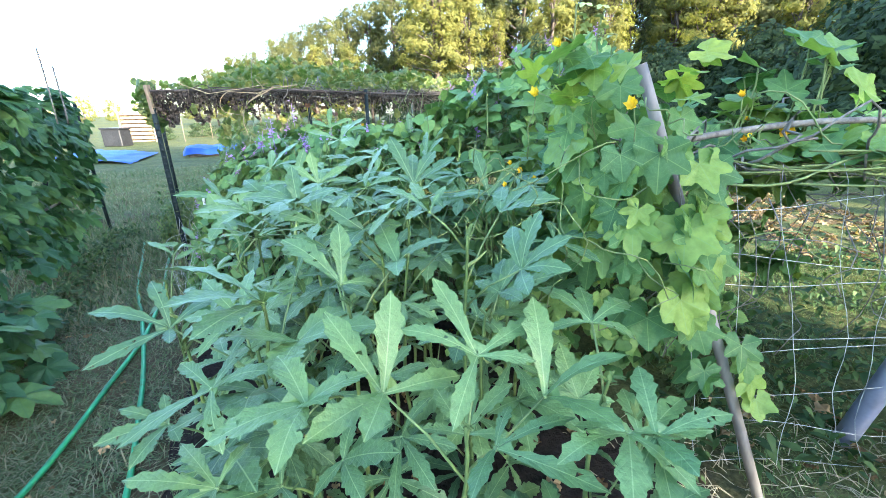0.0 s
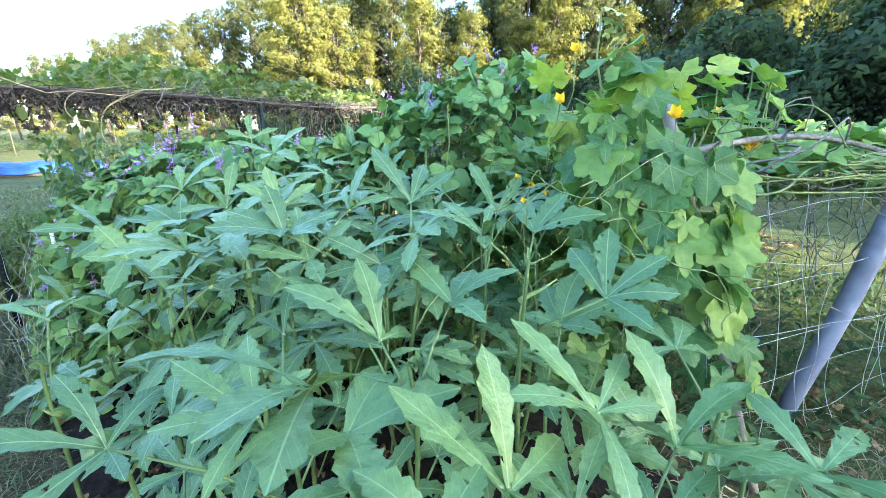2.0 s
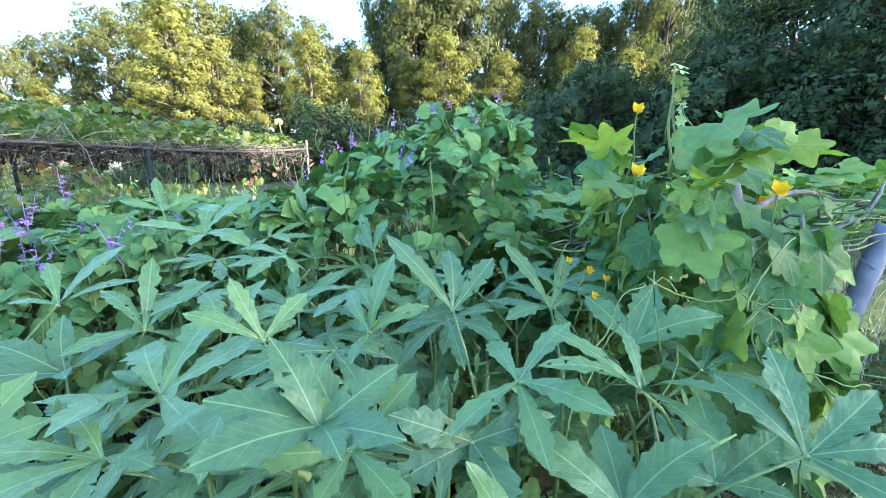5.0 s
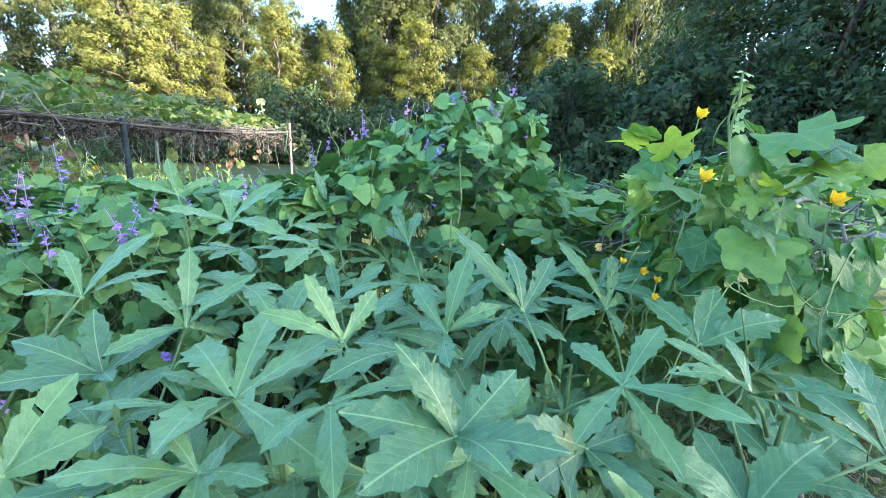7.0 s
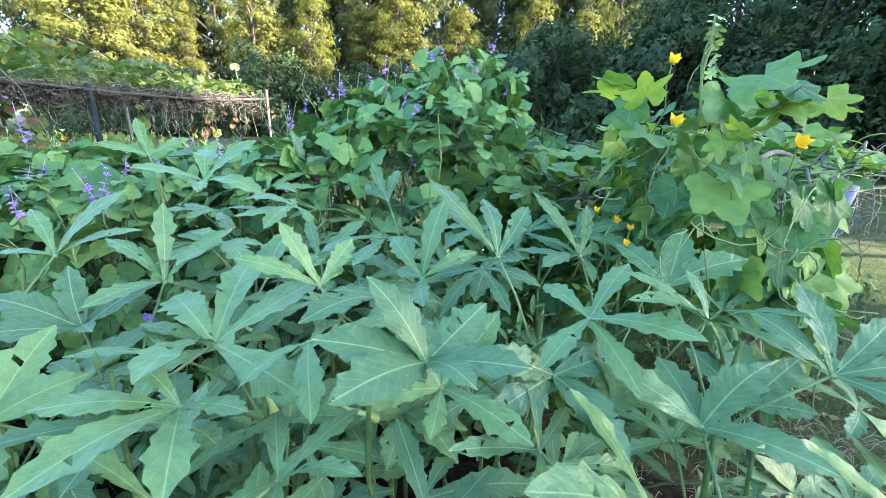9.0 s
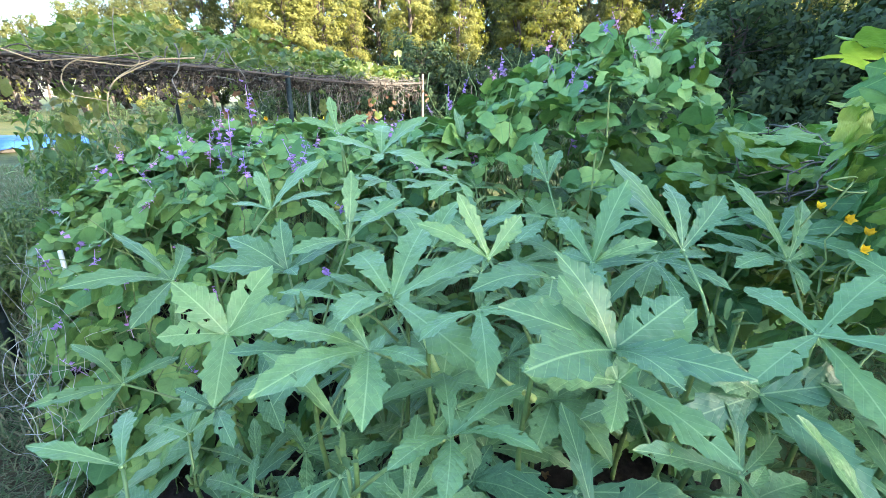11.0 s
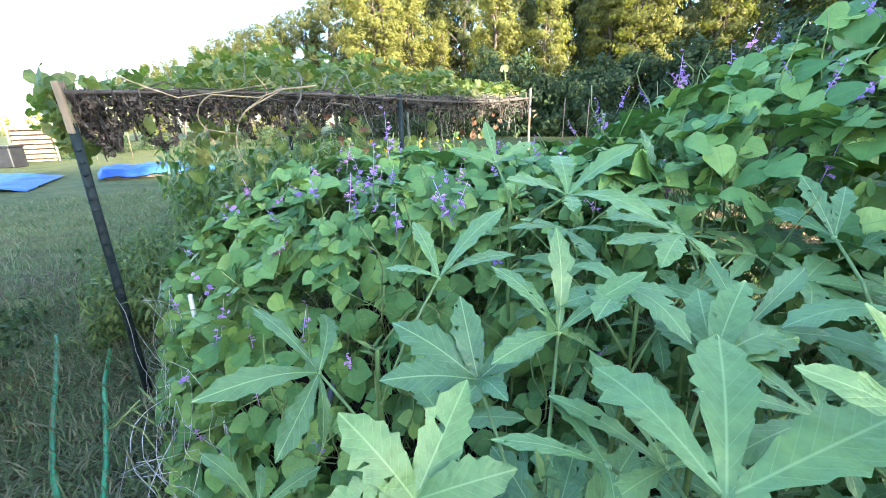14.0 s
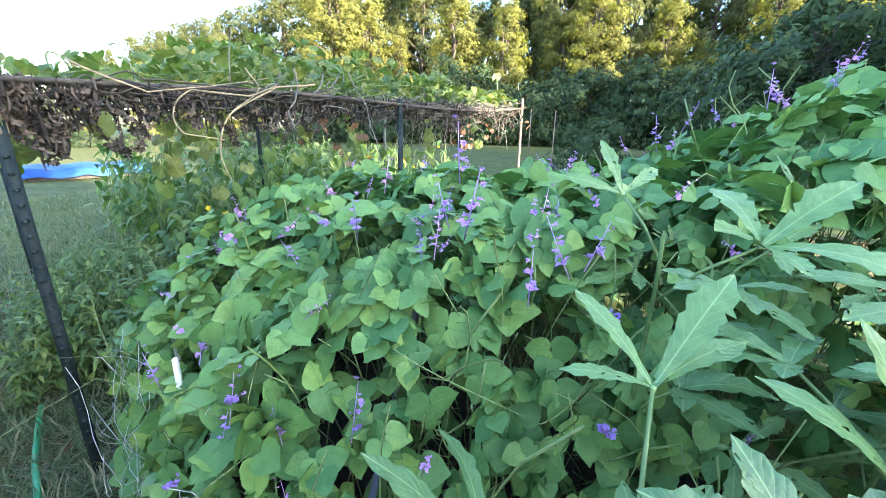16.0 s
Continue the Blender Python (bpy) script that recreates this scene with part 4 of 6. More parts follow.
for i in range(4):
    SPIKES.append(fast_mesh("flower_spike", *flower_spike(300 + i)))
    SPIKES[-1].materials.append(PURPLE)


def bed_xy(u, v):
    return -0.46 * u + 0.89 * v, 0.89 * u + 0.46 * v


def bean_top(u, v):
    """The height of the bean canopy over the bed."""
    h = float(np.interp(v, [-0.35, -0.2, 0.1, 0.3, 0.5, 0.9, 1.3, 2.2, 2.6, 2.9], [0.2, 0.74, 1.04, 1.15, 1.19, 1.21, 1.21, 1.15, 0.8, 0.2]))
    front = float(np.interp(v, [-0.3, 0.3, 0.8, 1.4, 2.5], [3.0, 2.75, 2.35, 1.5, 1.45]))
    h += 0.62 * math.exp(-((u - 2.2) / 0.70) ** 2 - ((v - 2.0) / 0.74) ** 2)
    h *= float(np.interp(u - front, [-0.2, 0.0, 0.3], [0.0, 0.62, 1.0]))
    end = float(np.interp(v, [0.8, 1.3], [4.3, 3.5]))
    h *= float(np.interp(u - end, [0.0, 0.5], [1.0, 0.2]))
    return h + 0.07 * noise.noise((u * 2.3, v * 2.3, 0.5)) + 0.05 * noise.noise((u * 6, v * 6, 1.5))


def bean_patch(label, v0, v1, near, far, spikes, blooms):
    ob = thing("bean_vine", label, "vine")
    cloud, made = [[] for _ in BEAN_LEAVES], 0
    tries = 0
    while made < near + far and tries < 40000:
        tries += 1
        u, v = U(1.3, 4.7), U(v0, v1)
        h = bean_top(u, v)
        if h < 0.12:
            continue
        e = 0.08
        gu, gv = (bean_top(u + e, v) - bean_top(u - e, v)) / (2 * e), (bean_top(u, v + e) - bean_top(u, v - e)) / (2 * e)
        slope = math.hypot(gu, gv)
        if rng.rand() > min(1.0, 0.4 + 0.08 * slope):
            continue
        z = h - abs(rng.normal(0, 0.13)) if slope < 1 else h * rng.rand() ** 0.42
        x, y = bed_xy(u, v)
        gx, gy = -0.46 * gu + 0.89 * gv, 0.89 * gu + 0.46 * gv
        heading = math.atan2(-gx, -gy) + rng.normal(0, 1.3) if slope > 0.25 else U(0, 6.28)
        m = turned(x, y, z, heading, min(0.7, slope * 0.2) + U(-0.35, 1.0), U(-0.6, 0.6), 0.45 + 0.55 * rng.rand() ** 1.3)
        if slope < 1.2:
            m = to_light(m, U(-0.05, 0.5))
        k = rng.randint(len(BEAN_LEAVES))
        if made < near and u < 3.5:
            part("leaf", BEAN_MESHES[k], None, ob, m=m)
        else:
            cloud[k].append(np.array(m))
        made += 1
    piece = join([scatter(BEAN_LEAVES[k], c) for k, c in enumerate(cloud) if c])
    tagged(part("leaf_mass", piece, BEAN_MANY, ob), kind="stuff")
    stems = []
    for i in range(240):
        u, v = (U(2.4, 4.4), U(v0 + 0.1, v1 - 0.1)) if i % 2 else (U(2.3, 3.2), U(v0 + 0.05, v1 - 0.3))
        h = bean_top(u, v)
        if h < 0.4:
            continue
        x, y = bed_xy(u, v)
        x2, y2 = bed_xy(u + U(-0.4, 0.4), v + U(-0.3, 0.3))
        stems.append(tube(wander((x, y, 0 if i % 3 else 0.5 * h), (x2, y2, h - 0.05), 7, 0.05), U(0.0014, 0.003), 4))
    part("stem", join(stems), GREEN_VINE, ob)
    for _ in range(spikes):
        u, v = U(1.5, 4.2), U(v0 + 0.05, v1 - 0.1)
        h = bean_top(u, v)
        if h < 0.4:
            continue
        x, y = bed_xy(u, v)
        part("flower_spike", SPIKES[rng.randint(4)], None, ob, m=turned(x, y, h - 0.01, U(0, 6.28), U(-0.9, 0.9), U(-0.9, 0.9), U(0.3, 0.6)))
    for x, y, z in blooms:
        part("flower_spike", SPIKES[rng.randint(4)], None, ob, m=turned(x, y, z - 0.07, U(0, 6.28), U(-0.35, 0.35), U(-0.35, 0.35), U(0.55, 0.85)))
    return ob


bean_patch("hyacinth bean vines with heart-shaped leaflets and purple flower spikes", -0.35, 1.0, 300, 1700, 70,
           ((-0.97, 2.5, 1.2), (-0.81, 2.65, 1.19), (-0.81, 2.57, 1.23), (-1.06, 2.74, 1.29), (-1.03, 2.69, 1.28), (-0.98, 2.93, 1.37), (-1.1, 2.68, 1.24), (-1.58, 2.82, 0.8), (-1.84, 3.08, 0.75), (-1.29, 2.7, 0.8), (-1.6, 2.79, 0.74), (-0.75, 2.9, 1.24), (-1.25, 3.0, 1.2), (-1.15, 3.2, 1.3)))
bean_patch("tall mound of hyacinth bean vines with purple flower spikes", 1.0, 2.9, 300, 2500, 70,
           ((-0.13, 2.65, 1.23), (-0.12, 2.7, 1.2), (0.2, 2.48, 1.29), (0.16, 3.07, 1.58), (0.28, 2.96, 1.62), (0.73, 2.98, 1.68), (0.33, 2.7, 1.44), (0.05, 3.3, 1.5), (0.02, 3.4, 1.42), (-0.26, 2.64, 1.18), (0.5, 2.8, 1.66), (0.62, 2.6, 1.7)))


# ---- right-hand trellis ----
def trellis():
    ob = thing("trellis", "leaning grey pipes with a weathered rail and white twine netting", "trellis")
    part("pipe", tube([(1.2, 1.27, -0.05), (0.92, 1.377, 0.72), (0.63, 1.487, 1.49)], 0.0175, 12), GREY_POLE, ob, "weathered grey pole")
    part("pipe", tube(wander((1.72, 1.56, -0.05), (1.74, 1.38, 1.19), 6, 0.004), 0.038, 14), PIPE, ob)
    part("rail", tube(wander((0.6, 1.46, 1.24), (4.6, 1.85, 1.15), 18, 0.03), 0.011, 7), VINE, ob)
    part("rail", tube(wander((0.8, 2.5, 1.24), (4.6, 3.0, 1.15), 12, 0.03), 0.011, 7), VINE, ob)
    net = []
    for i in range(15):
        x = 0.75 + i * 0.17
        net.append(tube(wander((x + U(-0.03, 0.03), 1.42 + 0.09 * i / 15, 1.2), (x + 0.22 + U(-0.08, 0.08), 1.32 + 0.02 * i, 0.08), 9, 0.018), 0.0013, 4))
    for j in range(8):
        z = 1.08 - j * 0.14
        net.append(tube(wander((0.80 + 0.2 * (1.2 - z), 1.38, z + U(-0.04, 0.04)), (3.2, 1.6, z + U(-0.05, 0.05)), 22, 0.03, 0.02), 0.0013, 4))
    part("net", join(net), TWINE, ob, "sagging white twine netting")
    dry = []
    for _ in range(190):
        x = U(0.7, 4.4)
        a = (x, U(1.4, 2.4), U(1.12, 1.26))
        b = (x + U(-0.5, 0.6), a[1] + U(-0.25, 0.35), U(1.02, 1.28))
        dry.append(tube(wander(a, b, 7, 0.05), U(0.0015, 0.0045), 4))
    for _ in range(70):
        x = U(0.8, 3.6)
        dry.append(tube(wander((x, U(1.38, 1.7), U(1.0, 1.2)), (x + U(-0.3, 0.3), U(1.3, 1.8), U(0.4, 1.05)), 6, 0.05), 0.0022, 3))
    return ob, join(dry)


trellis_ob, dry_stems = trellis()

LUFFA_T = [ivy_leaf(400 + i, 0.12, 0.05 + 0.18 * (i % 3), 0.11) for i in range(5)]
LUFFA_FINE = [luffa_leaf(420 + i, 0.12, 0.3 + 0.4 * (i % 3), 0.08 + 0.025 * (i % 2)) for i in range(8)]
LUFFA_M = [fast_mesh("luffa_leaf", *q) for q in LUFFA_FINE]
for me in LUFFA_M:
    me.materials.append(LUFFA)
YOUNG_M = [fast_mesh("young_lit_luffa_leaf", *q) for q in LUFFA_FINE]
for me in YOUNG_M:
    me.materials.append(YOUNG_LIT)
STARS = [fast_mesh("star_flower", *star_flower(500 + i)) for i in range(3)]
for me in STARS:
    me.materials.append(YELLOW)


LUFFA_FLOWERS = ((0.407, 1.587, 1.56, 0.8), (1.2, 1.6, 1.288, 1.25), (1.04, 1.62, 1.4, 0.7), (1.08, 1.6, 1.27, 0.5), (0.56, 1.33, 1.37, 1.0), (1.2, 1.8, 1.32, 0.5), (0.33, 1.52, 1.41, 0.9), (0.31, 1.62, 1.16, 0.55), (0.36, 1.60, 1.13, 0.55), (0.28, 1.66, 1.18, 0.5), (0.25, 1.55, 1.12, 0.5), (1.15, 1.72, 1.25, 0.6))


def clear_of_flowers(x, y, z):
    """The flowers stand out in front of the leaves."""
    p = Vector((x, y, z))
    for fx, fy, fz, _ in LUFFA_FLOWERS:
        f = Vector((fx, fy, fz))
        out = (Vector((-0.4, 0.6, 1.35)) - f).normalized()
        k = max(0.0, min(0.4, (p - f).dot(out)))
        if (p - f - out * k).length < 0.09:
            return False
    return True


def luffa_vine():
    ob = thing("luffa_vine", "luffa vine with broad lobed leaves and yellow flowers", "vine")
    part("stem", dry_stems, VINE, ob, "tangle of pale dry vine stems")
    # the heap over the leaning pipe, down its near side, with young leaves on top, sunlit by colour
    for i in range(215):
        z = 0.72 + 0.8 * rng.rand() ** 0.7
        k = (1.6 - z)
        cx, cy = 0.55 + 0.22 * k, 1.56 - 0.13 * k
        rx = 0.25 - 0.08 * k if z > 0.9 else 0.1
        a = U(0, 6.28)
        x, y = cx + rx * math.cos(a), cy + 0.26 * math.sin(a)
        heading = math.atan2(x - cx, y - cy) + U(-0.7, 0.7)
        if not clear_of_flowers(x, y, z):
            continue
        young = z > 1.36 and i % 2
        me = (YOUNG_M if young else LUFFA_M)[rng.randint(8)]
        hang = U(0.65, 1.5) if z < 1.38 else U(-0.8, 1.2)
        part("leaf", me, None, ob, m=turned(x, y, z, heading, hang, U(-0.6, 0.6), U(0.4, 0.7) if young else U(0.4, 0.9)))
    for _ in range(30):
        f = 0.3 + 0.7 * rng.rand() ** 0.7
        x, y, z = 1.2 - 0.57 * f, 1.27 + 0.217 * f, 1.49 * f
        part("leaf", LUFFA_M[rng.randint(8)], None, ob, m=turned(x - U(0.02, 0.12), y - U(-0.02, 0.08), z, -2.2 + U(-0.9, 0.9), U(0.6, 1.3), U(-0.4, 0.4), U(0.5, 1.0)))
    # small leaves climbing the pole's outer side
    for f in (0.42, 0.38, 0.34, 0.29):
        part("leaf", LUFFA_M[rng.randint(8)], None, ob, m=turned(1.25 - 0.57 * f, 1.24 + 0.2 * f, 1.49 * f, 2.9 + U(-0.5, 0.5), U(0.7, 1.2), U(-0.3, 0.3), U(0.5, 0.75)))
    # over the flat top to the far end
    for _ in range(120):
        x = U(0.9, 4.2)
        y = U(1.62, 2.75)
        z = 1.2 + (0.08 + 0.1 * min(1.0, max(0.0, x - 1.1))) * rng.rand() + 0.05 * math.sin(3 * x)
        part("leaf", LUFFA_M[rng.randint(8)], None, ob, m=turned(x, y, z, U(0, 6.28), U(-0.3, 0.8), U(-0.6, 0.6), U(0.6, 1.15)))
    # a low cover along the rail's near edge, half hanging over it
    for _ in range(64):
        x = 0.9 + 2.6 * rng.rand() ** 1.2
        y, z = U(1.42, 1.72), U(1.17, 1.3)
        part("leaf", LUFFA_M[rng.randint(8)], None, ob, m=turned(x, y, z, -2.7 + U(-1.4, 1.4), U(-0.2, 0.9), U(-0.5, 0.5), U(0.45, 0.95)))
    # big cupped leaves standing on their stalks over the rail, and pale runners along it
    for _ in range(46):
        x, y = U(1.12, 1.45) if _ < 18 else U(1.3, 2.8), U(1.66, 1.88)
        z = U(1.3, 1.54) if _ < 18 else U(1.2, 1.32)
        part("leaf_stalk", tube(wander((x + U(-0.1, 0.1), y, 1.18), (x, y, z), 5, 0.006), 0.0035, 5, 0.7), GREEN_VINE, ob)
        part("leaf", LUFFA_M[rng.randint(8)], None, ob, m=turned(x, y, z, U(0, 6.28), U(-0.7, 0.35), U(-0.4, 0.4), U(0.6, 1.15)))
    for x, y, z, a in ((1.32, 1.75, 1.58, 1.2), (1.45, 1.78, 1.55, 2.2), (1.16, 1.75, 1.5, -1.0), (1.24, 1.7, 1.42, 2.9), (1.6, 1.8, 1.42, 0.6)):
        part("leaf_stalk", tube(wander((x - 0.06, y, 1.2), (x, y, z), 6, 0.008), 0.004, 6, 0.7), GREEN_VINE, ob)
        part("leaf", LUFFA_M[rng.randint(8)], None, ob, m=turned(x, y, z, 0.25 * a - 0.4, U(-1.05, -0.5), U(-0.3, 0.3), U(0.75, 0.95)))
    for _ in range(70):
        x, y = U(0.7, 2.4), U(1.38, 1.8)
        part("runner", tube(wander((x, y, U(1.12, 1.26)), (x + U(0.4, 1.1), y + U(-0.15, 0.2), U(1.1, 1.26)), 8, 0.02), U(0.0025, 0.005), 5, 0.7), GREEN_VINE, ob, "pale green runner")
    # between the heap and the bean mound
    for k in range(58):
        x, y = U(0.38, 1.15), U(1.95, 2.6)
        z = U(1.16, 1.4) if k < 34 else U(0.9, 1.2)
        part("leaf", LUFFA_M[rng.randint(8)], None, ob, m=turned(x, y, z, math.atan2(-0.4 - x, 0.5 - y) + U(-1.2, 1.2), U(-0.2, 1.1), U(-0.5, 0.5), U(0.5, 0.95)))
    fill = [[] for _ in LUFFA_T]
    for _ in range(260):
        x, y = U(0.4, 1.5), U(1.7, 2.8)
        fill[rng.randint(5)].append(np.array(turned(x, y, U(0.7, 1.3 if y > 2.0 else 1.12), U(0, 6.28), U(0.0, 0.9), U(-0.4, 0.4), U(0.6, 1.1))))
    for _ in range(420):
        x, y = U(1.0, 4.6), U(1.75, 3.0)
        fill[rng.randint(5)].append(np.array(turned(x, y, U(1.08, 1.3), U(0, 6.28), U(0.0, 0.7), U(-0.4, 0.4), U(0.6, 1.2))))
    tagged(part("leaf_mass", join([scatter(LUFFA_T[k], c) for k, c in enumerate(fill)]), LUFFA_MANY, ob), kind="stuff")
    for x, y, z, s in LUFFA_FLOWERS:
        part("flower_stalk", tube(wander((x + U(-0.03, 0.03), y + 0.03, z - 0.2), (x, y, z), 5, 0.006), 0.0025, 5, 0.7), GREEN_VINE, ob)
        part("flower", STARS[rng.randint(3)], None, ob, "yellow star-shaped flower", m=turned(x, y, z, math.atan2(-0.4 - x, 0.5 - y), U(0.7, 1.3), 0, s * 0.78))
    for x, y, z in ((0.46, 1.52, 1.40), (0.52, 1.55, 1.40)):
        part("shoot", tube(wander((x, y, z), (x + U(-0.03, 0.05), y, z + 0.26), 6, 0.006), 0.004, 5, 0.6), GREEN_VINE, ob, "upright green shoot")
        part("bud", join([moved(palm_leaf(3 + i, 0.03 - 0.003 * i, 5, 0.4), Matrix.Translation((x + 0.004 * i, y, z + 0.26 - 0.03 * i)) @ rot(0.5, 0.3 * i, i)) for i in range(5)]), BUD, ob)
    for _ in range(26):
        a = (U(0.2, 0.9), U(1.2, 1.7), U(0.9, 1.5))
        part("tendril", tube(wander(a, (a[0] + U(-0.4, 0.3), a[1] + U(-0.25, 0.1), a[2] + U(-0.3, 0.1)), 9, 0.03), 0.0018, 4), GREEN_VINE, ob)
    return ob


luffa_vine()

# ---- vine hedge along the path ----
HEDGE_T = [ivy_leaf(600 + i, 0.14, 0.7) for i in range(4)]
HEDGE_M = [fast_mesh("hedge_leaf", *q) for q in HEDGE_T]
for me in HEDGE_M:
    me.materials.append(HEDGE)


HEDGE_BLOOM = fast_mesh("blossom", *star_flower(540, 0.05))
HEDGE_BLOOM.materials.append(PURPLE)


def vine_hedge():
    ob = thing("vine_trellis", "trellis overgrown by dark green lobed vine leaves beside the path", "vine")
    posts = [(-2.05, 0.6), (-2.45, 1.5), (-3.1, 2.6), (-3.75, 3.85), (-4.2, 4.9)]
    for x, y in posts:
        part("post", tube(wander((x, y, 0), (x, y, 1.5), 4, 0.002), 0.018, 8), STEEL, ob)
    for z in (0.6, 1.45):
        part("rail", tube(wander((-2.45, 1.35, z), (-4.2, 4.9, z), 12, 0.01), 0.012, 6), VINE, ob)
    for x, y, h in ((-3.6, 4.0, 1.95), (-3.5, 4.0, 1.8)):
        part("stake", tube(wander((x, y, 1.3), (x - 0.08, y + 0.1, h), 4, 0.002), 0.007, 6), VINE, ob)
    cloud = [[] for _ in HEDGE_T]
    for i in range(1300):
        s = rng.rand() ** 1.1
        z = 1.58 * rng.rand() ** 0.75
        bulge = 0.22 * math.sin(math.pi * min(1, z / 1.65)) ** 0.6 * U(0.3, 1.1) + 0.2 * noise.noise((s * 9, z * 3, 0))
        side = 1 if rng.rand() < 0.8 else -0.6
        x = -2.12 - 2.2 * s + 0.88 * bulge * side
        y = 0.5 + 4.3 * s + 0.47 * bulge * side
        if z < 0.25 and rng.rand() < 0.5:
            continue
        m = turned(x, y, z + 0.05, math.atan2(0.88 * side, 0.47 * side) + rng.normal(0, 0.6), U(0.2, 1.3) if z < 1.4 else U(-0.1, 0.6), U(-0.6, 0.6), U(0.55, 1.15))
        k = rng.randint(4)
        if i < 290 and side > 0:
            part("leaf", HEDGE_M[k], None, ob, m=m)
        else:
            cloud[k].append(np.array(m))
    for _ in range(7):
        s = U(0.08, 0.4)
        part("flower", HEDGE_BLOOM, None, ob, "lilac blossom", m=turned(-2.0 - 2.2 * s + U(0.2, 0.4), 0.5 + 4.3 * s + U(-0.05, 0.1), U(0.75, 1.2), 1.9 + U(-0.5, 0.5), U(0.9, 1.4), 0, U(0.6, 0.9)))
    dead = []
    for _ in range(170):
        s = 0.13 + abs(rng.normal(0, 0.05))
        dead.append(np.array(turned(-2.0 - 2.2 * s + U(0.1, 0.42), 0.5 + 4.3 * s + U(-0.1, 0.2), 1.25 + rng.normal(0, 0.13), U(0, 6.28), U(0.6, 1.5), U(-0.5, 0.5), U(0.2, 0.45))))
    tagged(part("dead_leaf", scatter(palm_leaf(940, 0.1, 5, 0.4, 2, 0.35), dead), DRY, ob, "withered brown leaves"), kind="stuff")
    for i in range(120):
        y = U(0.15, 2.3)
        x = -1.62 - 0.52 * (y - 0.6) + rng.normal(0, 0.09)
        part("leaf", HEDGE_M[rng.randint(4)], None, ob, m=turned(x, y, U(0.08, 0.5) * (1 - 0.1 * y), U(0.3, 2.4), U(0.0, 0.7), U(-0.4, 0.4), U(0.7, 1.15)))
    tagged(part("leaf_mass", join([scatter(HEDGE_T[k], c) for k, c in enumerate(cloud)]), HEDGE_MANY, ob), kind="stuff")


vine_hedge()

# ---- arbor ----
A0, A1 = Vector((-2.37, 3.58, 1.55)), Vector((0.62, 6.15, 1.62))
BACK = Vector((-1.29, 1.91, 0.0))


def arbor():
    ob = thing("arbor", "low flat garden arbor of dark steel posts and thin weathered rails", "arbor")
    for i, (f, b, top) in enumerate(((0.0, 0.0, 1.42), (0.0, 1.0, 1.5), (0.5, 0.0, 1.6), (0.5, 1.0, 1.55), (1.0, 1.0, 1.55))):
        p = A0.lerp(A1, f) + BACK * b
        post = part("post", tube([(p.x, p.y, -0.1), (p.x, p.y, top * 0.5), (p.x, p.y, top)], 0.02, 8), STEEL, ob)
        if i < 2:
            stud = fast_mesh("stud", *tube([(0, 0, 0), (0, -0.018, 0)], 0.008, 5))
            stud.materials.append(STEEL)
            for q in range(22):
                part("stud", stud, None, post, m=Matrix.Translation((p.x + 0.012, p.y - 0.012, 0.15 + 0.055 * q)))
    part("post", box((0.03, 0.045, 0.22), bevel=0.004, m=Matrix.Translation((A0.x - 0.005, A0.y, 1.485)) @ rot(0, -0.05)), WOOD, ob, "weathered wooden post top")
    part("post", tube([(A1.x, A1.y, 0), (A1.x, A1.y, 1.72)], 0.014, 7), PALE_WOOD, ob, "slender pale stake")
    for f in (0.0, 0.02, 0.45, 1.0):
        a, b = A0 + BACK * f, A1 + BACK * f
        part("rail", tube(wander(a, b, 12, 0.012, 0.03), 0.011, 6), DARK_RAIL, ob)
    for i in range(7):
        a = A0.lerp(A1, i / 6)
        part("rail", tube(wander(a, a + BACK, 6, 0.012), 0.009, 6), DARK_RAIL, ob)


arbor()

SQUASH_T = [palm_leaf(700 + i, 0.15, 5, 0.10) for i in range(4)]
SQUASH_M = [fast_mesh("squash_leaf", *q) for q in SQUASH_T]
for me in SQUASH_M:
    me.materials.append(SQUASH)


